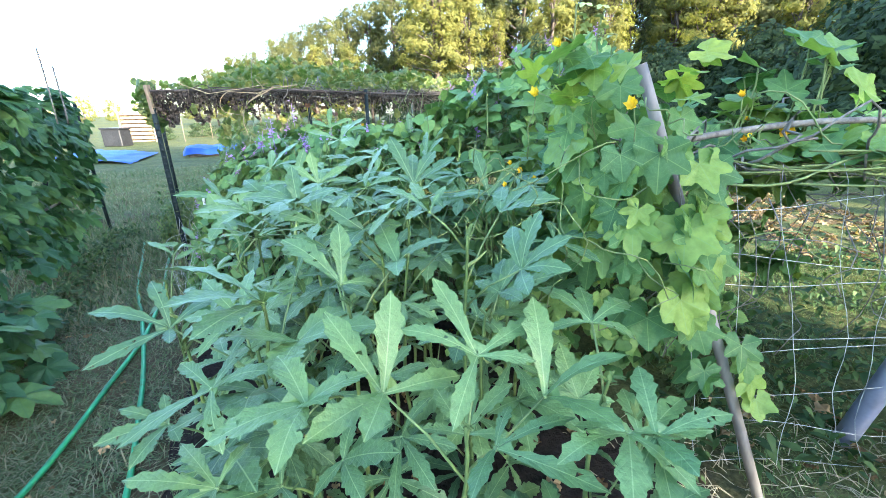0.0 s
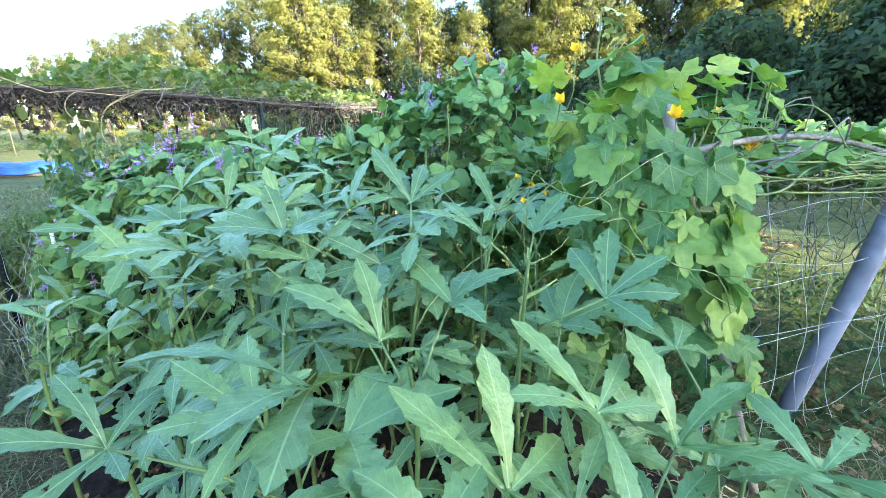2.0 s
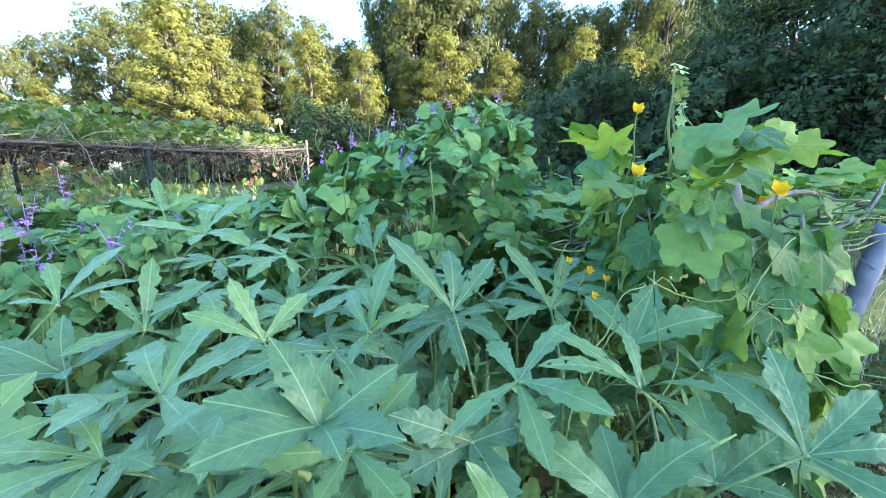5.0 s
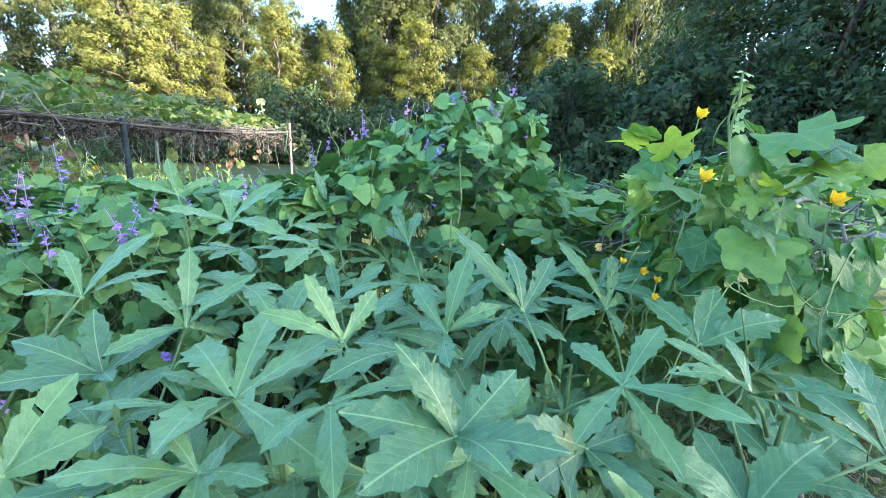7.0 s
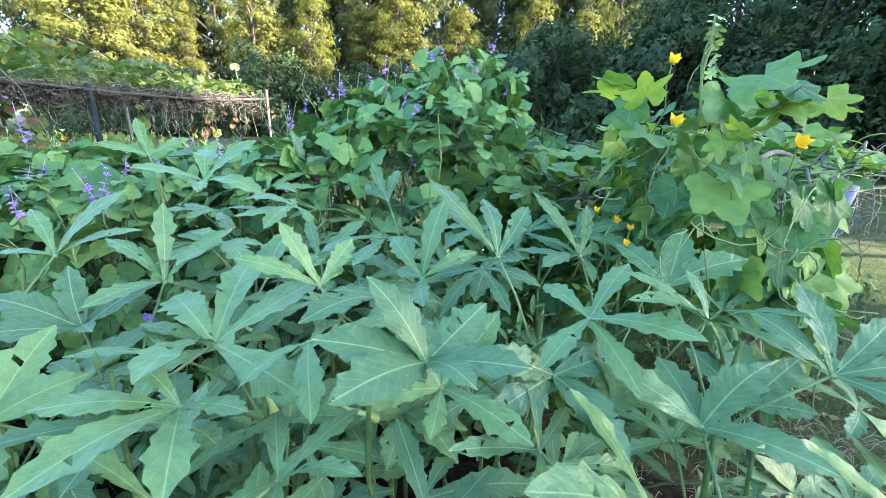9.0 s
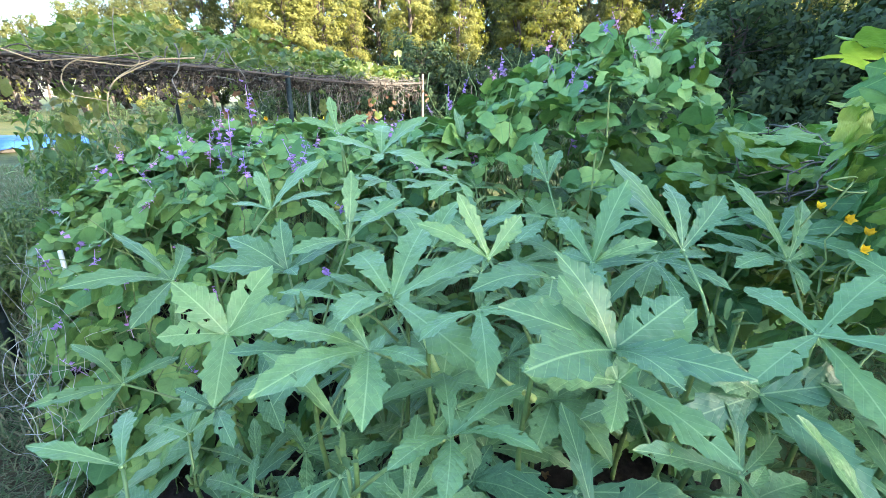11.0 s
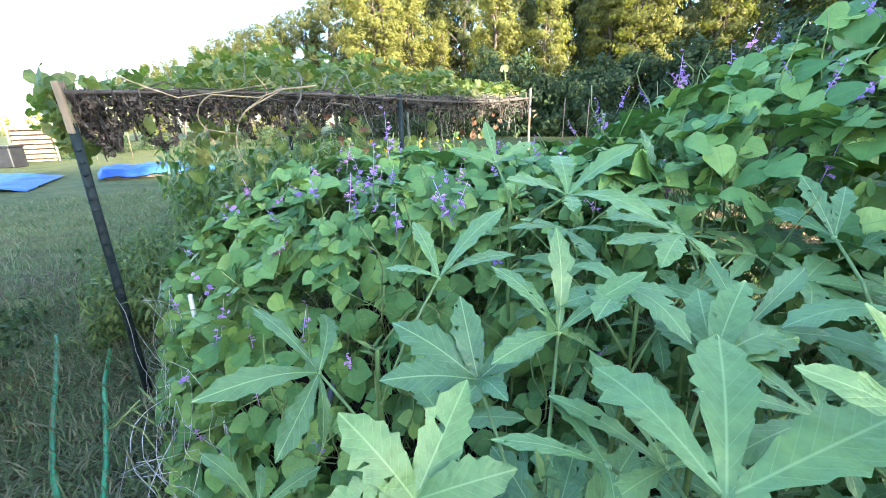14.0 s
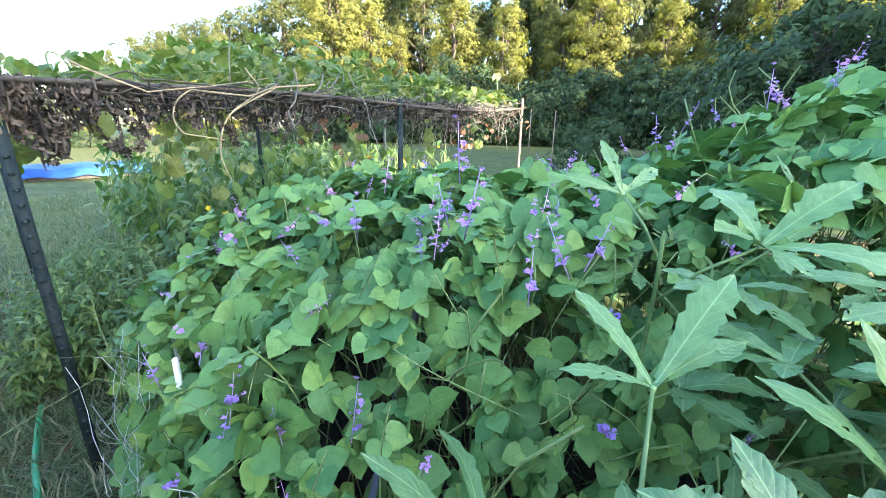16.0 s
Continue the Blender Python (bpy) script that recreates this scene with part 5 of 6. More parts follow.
def squash_vine():
    ob = thing("squash_vine", "squash vine with big pale green leaves sprawling over the arbor", "vine")
    mass = [[] for _ in SQUASH_T]
    for i in range(3000):
        f, b = rng.rand(), U(0.03, 1.1)
        p = A0.lerp(A1, f) + BACK * b
        hump = 0.07 + float(np.interp(f, [0, 0.14, 0.3, 0.6, 1.0], [0.0, 0.08, 0.4, 0.27, 0.08])) * (0.5 + 0.5 * b) + 0.10 * noise.noise((f * 9, b * 5, 2))
        z = p.z + 0.03 + max(0.04, hump) * rng.rand() ** 0.8
        m = turned(p.x, p.y, z, U(0, 6.28), U(0.1, 1.2), U(-0.5, 0.5), U(0.16, 0.38))
        k = rng.randint(4)
        if f < 0.14 and (b > 0.25 or rng.rand() < 0.5):
            continue
        if i < 320:
            part("leaf", SQUASH_M[k], None, ob, m=m)
        else:
            mass[k].append(np.array(m))
    tagged(part("leaf_mass", join([scatter(SQUASH_T[k], c) for k, c in enumerate(mass)]), SQUASH_MANY, ob), kind="stuff")
    for i in range(9):
        end = A0 + Vector((U(-0.12, 0.02), U(-0.05, 0.25), U(-0.24, 0.04)))
        part("stem", tube(wander(A0 + Vector((0, 0.05, 0.03)), end, 6, 0.02), 0.002, 4), GREEN_VINE, ob)
    for i in range(62):
        p = A0 + Vector((rng.normal(-0.05, 0.035), U(-0.05, 0.2), U(-0.26, 0.03)))
        part("leaf", SQUASH_M[rng.randint(4)], None, ob, m=turned(*p, -1.2 + U(-0.6, 0.6), U(0.3, 1.3), U(-0.5, 0.5), U(0.12, 0.24)))
    for _ in range(34):
        f = U(0.02, 0.8)
        a = A0.lerp(A1, f) + BACK * U(0, 0.5) + Vector((0, 0, 0.04))
        b = a + (A1 - A0) * U(0.0, 0.2) + BACK * U(-0.1, 0.3) + Vector((0, 0, U(-0.05, 0.1)))
        part("stem", tube(wander(a, b, 10, 0.022), U(0.002, 0.0045), 5, 0.6), GREEN_VINE, ob)


squash_vine()


def dried_fringe():
    ob = thing("dried_vine", "dead brown vines and shrivelled leaves hanging from the arbor", "vine")
    mats, shreds, strings, along = [], [], [], []
    for _ in range(1500):
        f = rng.rand() ** 2.0
        p = A0.lerp(A1, f) + BACK * (0.12 * rng.rand() ** 2)
        z = p.z - 0.015 - 0.3 * rng.rand() ** 1.4 * (0.3 + 1.1 * abs(noise.noise((f * 17, 0, 0))))
        mats.append(np.array(turned(p.x, p.y, z, U(0, 6.28), U(0.7, 1.7), U(-0.6, 0.6), U(0.15, 0.36))))
        if rng.rand() < 0.6:
            shreds.append(np.array(turned(p.x + U(-0.03, 0.03), p.y + U(-0.03, 0.03), z + 0.04, U(0, 6.28), U(1.1, 1.8), U(-1, 1), U(0.25, 0.75))))
    crumpled = palm_leaf(900, 0.09, 5, 0.5, 2, 0.4)
    shred = strip_leaf(0.1, 0.022, 5, "lance", 0.25, 0.8, 0.3, 3)
    tagged(part("leaf_mass", join([scatter(crumpled, mats), scatter(shred, shreds)]), DRY, ob), kind="stuff")
    for i in range(130):
        f = rng.rand() if i % 2 else U(0.5, 1.0)
        p = A0.lerp(A1, f) + BACK * U(0, 0.4)
        drop = U(0.1, 0.3) if f < 0.5 else U(0.1, 0.45)
        strings.append(tube(wander(p, p + Vector((U(-0.08, 0.08), U(-0.08, 0.08), -drop)), 6, 0.02), U(0.0015, 0.003), 4))
    for _ in range(34):
        f = U(0, 0.9)
        p = A0.lerp(A1, f) + Vector((0, 0, U(-0.05, 0.03)))
        along.append(tube(wander(p, A0.lerp(A1, f + U(0.05, 0.15)) + Vector((0, 0, U(-0.06, 0.03))), 7, 0.015), 0.0032, 4))
    pale = []
    for _ in range(150):
        f = U(0.25, 1.0)
        p = A0.lerp(A1, f) + BACK * U(0, 0.1) + Vector((0, 0, U(-0.07, 0.05)))
        pale.append(tube(wander(p, p + (A1 - A0) * U(-0.07, 0.07) + Vector((0, 0, U(-0.1, 0.05))), 7, 0.02), U(0.0015, 0.004), 4))
    tagged(part("tangle", join(pale), VINE, ob, "pale brittle tangle on the rail"), kind="stuff")
    tagged(part("runner", join(along), DARK_RAIL, ob, "dark dead runners along the rail"), kind="stuff")
    tagged(part("stem", join(strings), VINE, ob, "dangling dry stems"), kind="stuff")


dried_fringe()


# ---- hose ----
def hose(points):
    pts = [Vector((x, y, 0.016)) for x, y in points]
    fine = []
    for i in range(len(pts) - 1):
        p0, p1, p2, p3 = pts[max(0, i - 1)], pts[i], pts[i + 1], pts[min(len(pts) - 1, i + 2)]
        for k in range(8):
            t = k / 8
            fine.append(0.5 * ((2 * p1) + (p2 - p0) * t + (2 * p0 - 5 * p1 + 4 * p2 - p3) * t * t + (3 * p1 - p0 - 3 * p2 + p3) * t ** 3))
    fine.append(pts[-1])
    return np.array(fine)


hose_line = [(-0.8, 0.2), (-1.0, 0.9), (-1.16, 1.25), (-1.42, 1.66), (-1.69, 2.06), (-2.13, 2.64), (-2.45, 3.03), (-2.71, 3.39), (-2.98, 3.79), (-3.38, 4.36)]
hose_two = [(-1.5, 0.2), (-1.52, 0.8), (-1.56, 1.25), (-1.64, 1.56), (-1.74, 1.86), (-1.88, 2.29), (-2.0, 2.56), (-2.23, 3.0), (-2.5, 3.44), (-2.65, 3.68), (-2.85, 4.06)]
for line, lift in ((hose_line, 0.0), (hose_two, 0.008)):
    ob = thing("garden_hose", "green garden hose lying along the grass path", "hose", group="hose runs on the path")
    path = hose(line)
    path[:, 2] += lift
    part("tube", tube(path, 0.0125, 10), HOSE, ob)


# ---- weeds by the arbor ----
def weeds():
    ob = thing("weed_patch", "tall green weeds round the arbor's posts", "weeds", kind="stuff")
    leaf = strip_leaf(0.055, 0.021, 3, "ovate", 0.4, 0.3)
    mats, stems = [], []
    for i in range(1700):
        u, v = (U(4.1, 6.2), U(-0.75, 0.0)) if i % 2 == 1 else (U(4.0, 7.5), U(-0.6, 2.4))
        if (v > -0.2 and u < 4.4) or (v < -0.3 and u < 4.95):
            continue
        x, y = bed_xy(u, v)
        h = U(0.12, 0.5) if i % 2 != 1 else U(0.4, 1.0) * float(np.interp(v + 0.25 * (u - 4.2), [-0.66, -0.55, -0.42, 0.0], [0.1, 0.28, 0.52, 0.62]))
        tip = (x + U(-0.1, 0.1), y + U(-0.1, 0.1), h)
        stems.append(tube(wander((x, y, 0), tip, 5, 0.02), 0.002, 3))
        for k in range(15):
            f = U(0.15, 1.0)
            mats.append(np.array(turned(x + (tip[0] - x) * f, y + (tip[1] - y) * f, h * f, U(0, 6.28), U(-0.5, 0.7), 0, U(0.6, 1.5))))
    part("leaf_mass", scatter(leaf, mats), WEED, ob)
    part("stem", join(stems), GREEN_VINE, ob)


weeds()


# ---- the field beyond ----
def tarp_sheet(corners, name_label, z0=0.04):
    n = 16
    s = np.linspace(0, 1, n)
    a, b, c, d = [np.array(q, float) for q in corners]
    gu, gv = np.meshgrid(s, s)
    p = (a[None, None] * (1 - gu[..., None]) + b * gu[..., None]) * (1 - gv[..., None]) + (d * (1 - gu[..., None]) + c * gu[..., None]) * gv[..., None]
    z = z0 + 0.06 * np.abs(np.sin(gu * 9 + gv * 5)) * np.minimum(1, 8 * np.minimum(gv, 1 - gv)) + rng.normal(0, 0.012, gu.shape)
    v = np.concatenate([p, z[..., None]], -1).reshape(-1, 3)
    i = (np.arange(n - 1)[:, None] * n + np.arange(n - 1)[None]).ravel()
    t = np.vstack([np.stack([i, i + 1, i + n], -1), np.stack([i + 1, i + n + 1, i + n], -1)])
    me = fast_mesh("tarp", v, t)
    ob = part("tarp", me, TARP)
    tagged(ob, name_label, "tarp")


tarp_sheet([(-9.4, 12.0), (-10.8, 15.2), (-14.5, 16.6), (-13.0, 12.2)], "blue plastic tarp spread on the grass")


def stairs():
    ob = thing("wooden_stairs", "pale wooden stairs with side rails in the sunlit field", "stairs")
    base = Matrix.Translation((-16.4, 21.8, 0)) @ rot(0, 0, radians(38)) @ Matrix.Diagonal((0.78, 1, 1, 1))
    for i in range(7):
        part("step", box((1.7, 0.3, 0.05), (0, 0.27 * i, 0.2 * (i + 1))), PALE_WOOD, ob, m=base)
        part("riser", box((1.64, 0.03, 0.15), (0, 0.27 * i + 0.13, 0.2 * (i + 1) - 0.10)), WOOD, ob, m=base)
    for sx in (-0.9, 0.9):
        part("stringer", box((0.06, 2.4, 0.25), m=Matrix.Translation((sx, 0.85, 0.78)) @ rot(radians(36.5))), PALE_WOOD, ob, m=base)
        part("handrail", box((0.08, 2.3, 0.08), m=Matrix.Translation((sx, 0.85, 1.55)) @ rot(radians(36.5))), PALE_WOOD, ob, m=base)
        for q in (0.0, 1.7):
            part("post", box((0.09, 0.09, 1.0), (sx, q, 0.5 + 0.72 * q)), PALE_WOOD, ob, m=base)


stairs()


def raised_bed():
    ob = thing("raised_bed", "long low raised bed covered with a blue tarp", "raised bed")
    m = Matrix.Translation((-8.1, 15.2, 0)) @ rot(0, 0, radians(33))
    part("side", box((2.7, 1.7, 0.24), (0, 0, 0.12), 0.01), DARK_RAIL, ob, m=m)
    n = 24
    gx, gy = np.meshgrid(np.linspace(-1.5, 1.5, n), np.linspace(-1.0, 1.0, n))
    z = 0.29 + 0.03 * np.sin(gx * 7 + gy * 3) + rng.normal(0, 0.008, gx.shape) - 0.2 * np.clip(np.maximum((np.abs(gy) - 0.9) / 0.08, (np.abs(gx) - 1.36) / 0.12), 0, 1)
    v = np.stack([gx, gy, z], -1).reshape(-1, 3)
    i = (np.arange(n - 1)[:, None] * n + np.arange(n - 1)[None]).ravel()
    t = np.vstack([np.stack([i, i + 1, i + n], -1), np.stack([i + 1, i + n + 1, i + n], -1)])
    part("cover", fast_mesh("cover", v, t), TARP, ob, "creased blue tarp", m=m)


raised_bed()


# ---- plants behind the arbor ----
def back_plants():
    ob = thing("garden_plants", "tangled leafy garden plants with some yellow flowers", "plants", kind="stuff")
    leaf = strip_leaf(0.13, 0.06, 4, "ovate", 0.4, 0.2)
    mats, stems = [], []
    for _ in range(620):
        p = A0.lerp(A1, U(0.2, 1.15)) + BACK * U(0.5, 2.0)
        h = U(0.5, 1.25)
        stems.append(tube(wander((p.x, p.y, 0), (p.x + U(-0.1, 0.1), p.y, h), 5, 0.03), 0.004, 3))
        for k in range(14):
            f = U(0.2, 1.0)
            mats.append(np.array(turned(p.x + U(-0.12, 0.12), p.y + U(-0.12, 0.12), h * f, U(0, 6.28), U(-0.2, 0.9), 0, U(0.6, 1.3))))
    part("leaf_mass", scatter(leaf, mats), WEED, ob)
    part("stem", join(stems), GREEN_VINE, ob)
    for _ in range(26):
        p = A0.lerp(A1, U(0.25, 1.1)) + BACK * U(0.4, 0.9)
        part("flower", STARS[rng.randint(3)], None, ob, "small yellow flower", m=turned(p.x, p.y, U(0.7, 1.2), math.pi, U(0.2, 0.9), 0, U(0.6, 1.1)))


back_plants()


def ground_cover():
    """Low leafy weeds and straw under and beside the netting; the weeds' colour holds their shade."""
    ob = thing("ground_cover", "low weeds and straw under the netting, shade put into the leaf colour", "weeds", kind="stuff")
    leaf = strip_leaf(0.05, 0.026, 3, "ovate", 0.3, 0.2)
    mats = []
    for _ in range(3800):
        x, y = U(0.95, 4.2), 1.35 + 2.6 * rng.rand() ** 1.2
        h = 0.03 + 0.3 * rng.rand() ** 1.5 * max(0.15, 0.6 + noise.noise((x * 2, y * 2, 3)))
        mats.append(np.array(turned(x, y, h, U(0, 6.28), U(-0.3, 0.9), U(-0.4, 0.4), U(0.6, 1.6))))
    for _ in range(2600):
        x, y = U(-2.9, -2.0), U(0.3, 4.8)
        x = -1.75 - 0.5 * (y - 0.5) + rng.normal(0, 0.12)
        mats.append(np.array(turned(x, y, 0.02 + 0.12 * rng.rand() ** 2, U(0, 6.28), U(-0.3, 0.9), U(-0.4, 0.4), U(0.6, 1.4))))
    part("leaf_mass", scatter(leaf, mats), SHADED_WEED, ob)
    straw = []
    for _ in range(420):
        x, y = U(0.6, 1.9), U(0.75, 1.7)
        a = U(0, 6.28)
        r = U(0.05, 0.16)
        straw.append(tube([(x, y, 0.01), (x + r * 0.5 * math.cos(a), y + r * 0.5 * math.sin(a), U(0.02, 0.06)), (x + r * math.cos(a), y + r * math.sin(a), 0.01)], 0.0018, 3))
    part("straw", join(straw), STRAW, ob, "dry straw stems")


ground_cover()


# ---- supports, strings and stray shoots ----
def bean_supports():
    ob = thing("bean_trellis", "white stakes, a thin grey pipe and loose twine among the beans", "trellis")
    for (x, y), h, lean in (((-1.78, 3.05), 0.78, 0.02), ((-1.6, 2.74), 0.5, 0.05), ((-1.93, 3.45), 0.7, -0.02)):
        part("stake", box((0.015, 0.015, h), bevel=0.003, m=Matrix.Translation((x, y, h / 2)) @ rot(0, lean)), WHITE, ob, "white painted stake")
    part("pipe", tube(wander((-1.42, 2.55, 0), (-1.02, 3.1, 1.05), 5, 0.004), 0.011, 8), PIPE, ob)
    lines = []
    for _ in range(55):
        u, v = U(2.75, 4.1), U(-0.4, -0.2)
        x, y = bed_xy(u, v)
        x2, y2 = bed_xy(u + U(-0.35, 0.35), v + U(-0.05, 0.12))
        lines.append(tube(wander((x, y, U(0.02, 0.4)), (x2, y2, U(0.25, 0.8)), 7, 0.03), 0.001, 3))
    tagged(part("twine", join(lines), TWINE, ob, "loose white twine"), kind="stuff")


bean_supports()


def shoot(points, radius, parent, name="shoot", material=None):
    pts = hose([(a, b) for a, b, _ in points])
    zs = np.interp(np.linspace(0, 1, len(pts)), np.linspace(0, 1, len(points)), [c for _, _, c in points])
    pts[:, 2] = zs
    return part(name, tube(pts, radius, 5, 0.5), material or GREEN_VINE, parent)


def stray_shoots():
    bean = [o for o in scene.objects if o.name.startswith("bean_vine")]
    low, tall = bean[0], bean[1]
    for pts in (((-1.6, 2.8, 0.75), (-1.85, 2.85, 0.86), (-2.1, 2.8, 0.72), (-2.25, 2.75, 0.45)),
                ((-1.5, 2.75, 0.7), (-1.75, 2.6, 0.62), (-1.95, 2.6, 0.5)),
                ((-1.2, 2.6, 1.0), (-0.95, 2.45, 0.9), (-0.8, 2.5, 1.0))):
        shoot(pts, 0.0014, low)
    for x, y, h in ((-0.17, 2.45, 1.22), (0.25, 2.35, 1.5), (-0.95, 2.75, 1.22), (0.1, 2.2, 1.3)):
        part("shoot", tube(wander((x + U(-0.05, 0.05), y, h - 0.38), (x, y, h), 6, 0.006), 0.004, 5, 0.7), GREEN_VINE, tall, "tall pale green stalk")
        for k in range(5):
            part("leaf", BEAN_MESHES[k], None, tall, m=turned(x, y, h - 0.01 * k, k * 1.3, U(-0.2, 0.6), 0, 0.4))
    for _ in range(4):
        x, y, z = 0.5 + U(-0.5, 0.5), 2.6 + U(-0.4, 0.5), 1.58
        part("shoot", tube(wander((x, y, z - 0.1), (x + U(-0.06, 0.06), y, z + U(0.04, 0.1)), 6, 0.004), 0.0025, 5, 0.6), GREEN_VINE, tall)
    squash = [o for o in scene.objects if o.name.startswith("squash_vine")][0]
    for i in range(9):
        f = 0.02 + 0.5 * rng.rand() ** 1.5
        a = A0.lerp(A1, f) + BACK * U(0.0, 0.5)
        top = U(0.12, 0.32)
        dx, dy = U(-0.15, 0.15), U(-0.1, 0.1)
        shoot(((a.x, a.y, a.z), (a.x + dx * 0.4, a.y + dy, a.z + top * 0.6), (a.x + dx, a.y + dy, a.z + top), (a.x + dx * 1.6, a.y + dy, a.z + top * 0.95)), 0.003, squash, material=VINE)
        m = [np.array(turned(a.x + dx * (0.9 + 0.2 * k), a.y + dy, a.z + top, U(0, 6.28), U(-0.5, 0.5), 0, 0.09)) for k in range(3)]
        part("leaf", scatter(SQUASH_T[0], m), SQUASH_MANY, squash)
    # a leafy tuft that hangs at the arbor's near end, and strands of green that hang from its rail
    for k in range(34):
        g = A0 + BACK * U(0.02, 0.2) + Vector((U(-0.08, 0.04), U(-0.05, 0.05), 0))
        part("leaf", SQUASH_M[k % 4], None, squash, m=turned(g.x, g.y, g.z - 0.4 * rng.rand() ** 1.3 + 0.1, math.pi + U(-1.4, 1.4), U(0.5, 1.5), U(-0.4, 0.4), U(0.25, 0.45)))
    for f, fall in ((0.13, 0.45), (0.17, 0.62), (0.19, 0.5), (0.4, 0.4), (0.43, 0.5), (0.62, 0.45)):
        g = A0.lerp(A1, f) + BACK * U(0.02, 0.1)
        shoot(((g.x, g.y, g.z), (g.x + 0.03, g.y, g.z - fall * 0.5), (g.x - 0.02, g.y + 0.02, g.z - fall)), 0.003, squash)
        for k in range(9):
            part("leaf", SQUASH_M[k % 4], None, squash, m=turned(g.x + U(-0.06, 0.06), g.y + U(-0.05, 0.05), g.z - fall * (0.15 + 0.1 * k), math.pi + U(-1.5, 1.5), U(0.6, 1.4), U(-0.4, 0.4), U(0.2, 0.42)))
    # the dead branch that hangs over the front rail, and one pale leaf standing on its stalk
    dried = [o for o in scene.objects if o.name.startswith("dried_vine")][0]
    c = A0.lerp(A1, 0.33)
    for k in range(7):
        f = c + Vector((U(-0.25, 0.25), U(-0.25, 0.1), 0.12))
        part("branch", tube(wander(f, f + Vector((U(-0.25, 0.25), U(-0.1, 0.05), U(-0.55, -0.2))), 8, 0.018), U(0.003, 0.006), 5, 0.5), VINE, dried, "grey dead branch")
    for pts, rad in ((((-1.4, 4.24, 1.62), (-1.57, 4.10, 1.59), (-1.75, 3.94, 1.46), (-1.8, 3.9, 1.3), (-1.78, 3.91, 1.18)), 0.0055),
                     (((-1.57, 4.1, 1.6), (-1.68, 4.0, 1.54), (-1.86, 3.84, 1.55), (-1.92, 3.79, 1.47), (-1.9, 3.8, 1.38), (-1.78, 3.9, 1.35)), 0.0045),
                     (((-1.68, 4.0, 1.66), (-1.64, 4.03, 1.57), (-1.75, 3.94, 1.46)), 0.0045),
                     (((-2.15, 3.6, 1.62), (-1.98, 3.74, 1.53), (-1.8, 3.9, 1.57), (-1.6, 4.08, 1.63)), 0.004)):
        shoot(pts, rad, dried, "branch", TAN)
    for k in range(14):
        f = 0.04 + 0.9 * rng.rand() ** 1.3
        g = A0.lerp(A1, f) + BACK * U(0.0, 0.12)
        part("leaf", SQUASH_M[k % 4], None, squash, m=turned(g.x, g.y, g.z - U(0.1, 0.38), math.pi + U(-1.2, 1.2), U(1.0, 1.6), 0, U(0.25, 0.5)))
    for k in range(12):
        part("leaf", SQUASH_T[k % 4], RUST, dried, "rust-brown withered leaf", m=turned(c.x + U(-0.3, 0.35), c.y + U(-0.2, 0.25), c.z - U(0.0, 0.42), U(0, 6.28), U(0.7, 1.5), 0, U(0.14, 0.3)))
    e = A1 + Vector((-0.3, 0.05, 0))
    for k in range(26):
        q = e + Vector((U(-0.5, 0.35), U(-0.35, 0.2), -U(-0.05, 0.4)))
        part("leaf", SQUASH_T[k % 4], RUST, dried, "rust-brown withered leaf", m=turned(*q, U(0, 6.28), U(0.7, 1.5), 0, U(0.12, 0.3)))
    part("stalk", tube([(0.33, 6.2, 1.62), (0.35, 6.2, 1.8), (0.33, 6.2, 1.93)], 0.006, 5), GREEN_VINE, squash)
    part("leaf", SQUASH_T[1], PALE_LEAF, squash, "one pale yellowed leaf", m=turned(0.33, 6.2, 1.93, math.pi, -0.9, 0, 0.4))


stray_shoots()


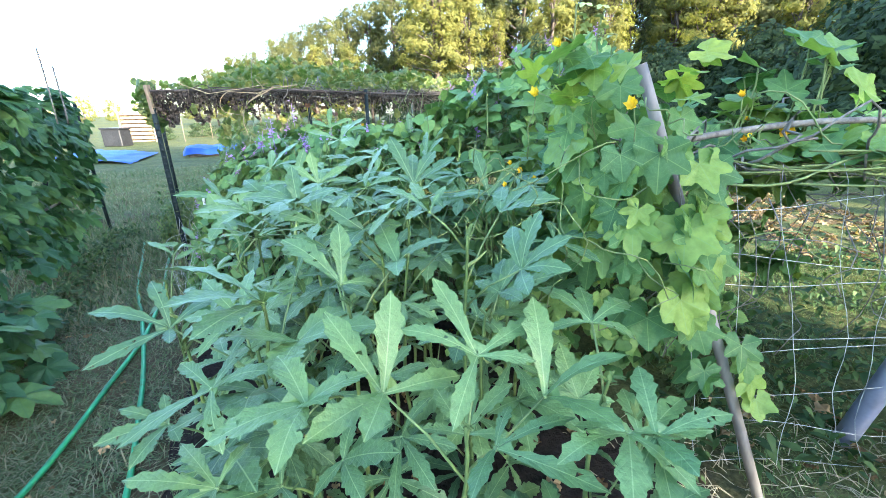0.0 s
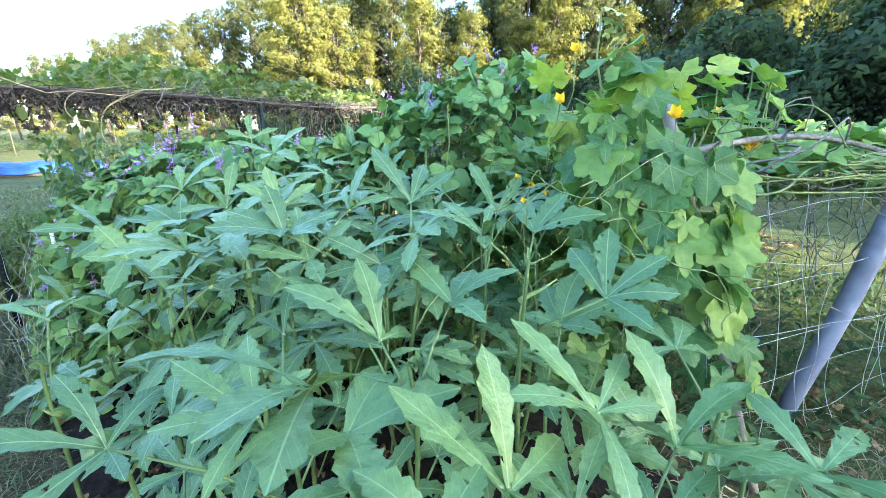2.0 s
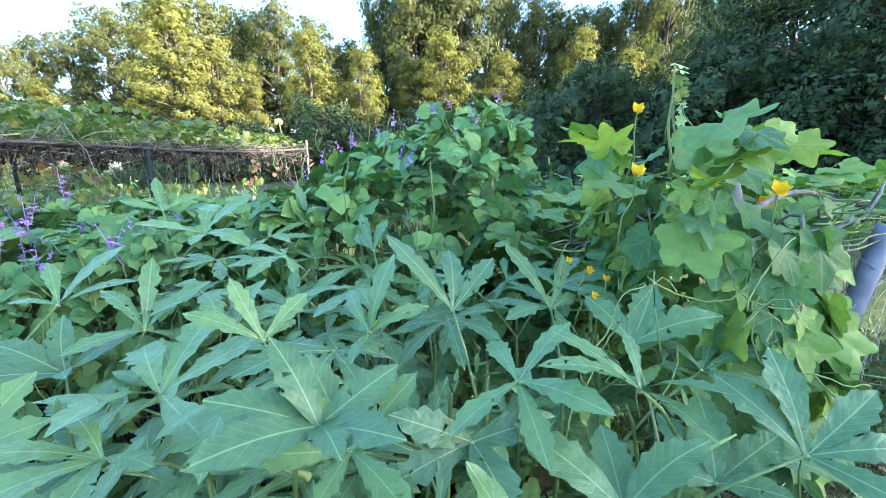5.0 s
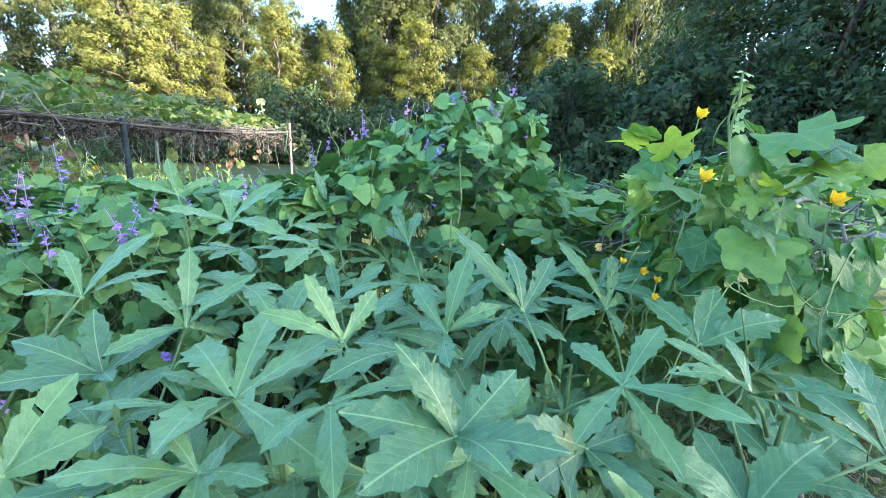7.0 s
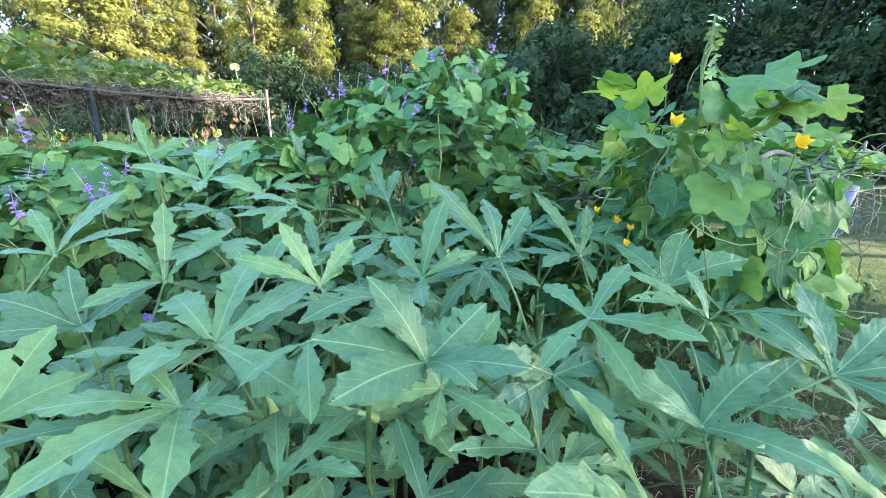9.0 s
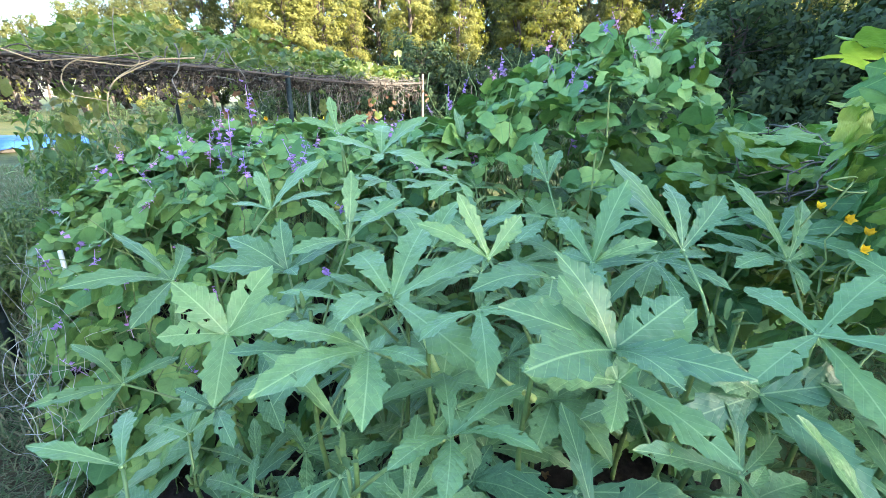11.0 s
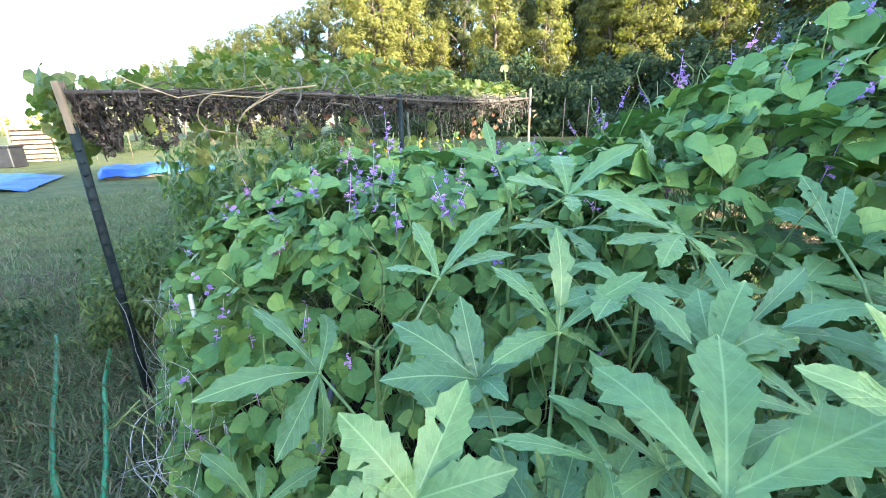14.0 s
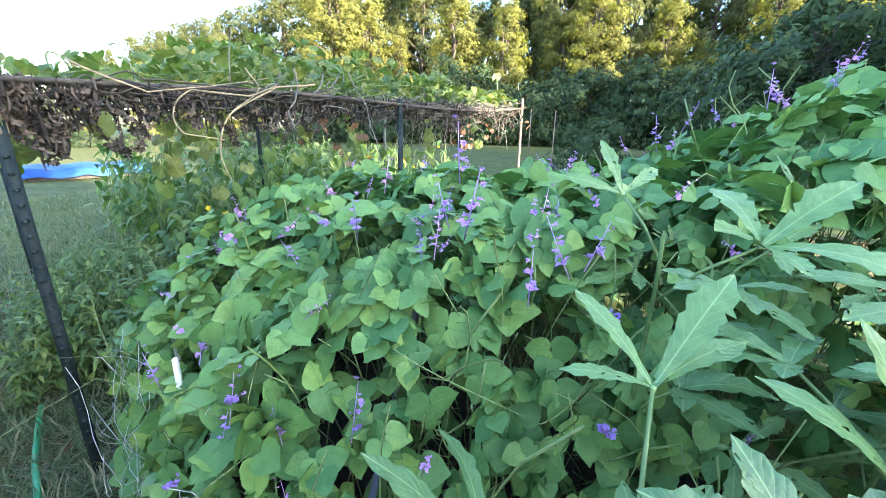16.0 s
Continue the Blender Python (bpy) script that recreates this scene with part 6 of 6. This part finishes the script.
def far_things():
    for az, d, h in ((23.5, 13, 1.9), (20.8, 14, 2.0), (-30, 26, 1.2), (-26, 27, 1.2), (-22, 28, 1.2), (-33, 25, 1.2)):
        x, y, _ = polar(az, d)
        ob = part("garden_stake", tube([(x, y, 0), (x, y, h)], 0.013, 6), PALE_WOOD)
        tagged(ob, "thin pale garden stake standing in the grass", "stake", group="stakes in the field")
    for az, d, s in ((-31, 30, 0.22), (-27.5, 33, 0.26), (-24, 31, 0.2), (-35, 28, 0.18), (-20, 34, 0.24), (-16, 32, 0.3), (-12, 30, 0.34), (-7, 30, 0.3)):
        x, y, _ = polar(az, d)
        src = [o for o in scene.objects if o.name.startswith("shrub")][0]
        ob = copy_thing(src, Matrix())
        ob.matrix_basis = Matrix.Translation((x, y, 0)) @ rot(0, 0, U(0, 6)) @ Matrix.Diagonal((s * 1.5, s * 1.5, s, 1))
        tagged(ob, "low bushy plants in the field beyond the arbor")
    x, y, _ = polar(-31.4, 23.0)
    ob = thing("storage_bin", "dark plastic bin beside the wooden stairs", "bin")
    part("body", box((0.9, 0.7, 0.75), (x - 3.2, y - 1.2, 0.375), 0.03), BLACK, ob)
    part("lid", box((0.96, 0.76, 0.08), (x - 3.2, y - 1.2, 0.79), 0.02), BLACK, ob)


far_things()


def leaf_litter():
    ob = thing("leaf_litter", "dry brown fallen leaves on the ground by the pipe", "leaves", kind="stuff")
    mats = [np.array(turned(1.95 + rng.normal(0, 0.3), 1.45 + rng.normal(0, 0.25), 0.025 + U(0, 0.03), U(0, 6.28), U(-0.5, 0.5), U(-0.6, 0.6), U(0.3, 0.7))) for _ in range(60)]
    mats += [np.array(turned(*bed_xy(U(0.4, 4.5), U(-1.3, -0.2)), 0.03, U(0, 6.28), U(-0.4, 0.4), U(-0.4, 0.4), U(0.15, 0.4))) for _ in range(70)]
    mats += [np.array(turned(*bed_xy(U(0.4, 2.6), U(-0.25, 1.3)), 0.06, U(0, 6.28), U(-0.4, 0.4), U(-0.4, 0.4), U(0.2, 0.6))) for _ in range(160)]
    mats += [np.array(turned(U(3.4, 5.4), U(3.6, 7.0), 0.03, U(0, 6.28), U(-0.4, 0.4), U(-0.4, 0.4), U(0.5, 1.1))) for _ in range(520)]
    part("leaf_mass", scatter(palm_leaf(950, 0.07, 5, 0.3, 2, 0.3), mats), LITTER, ob)


leaf_litter()
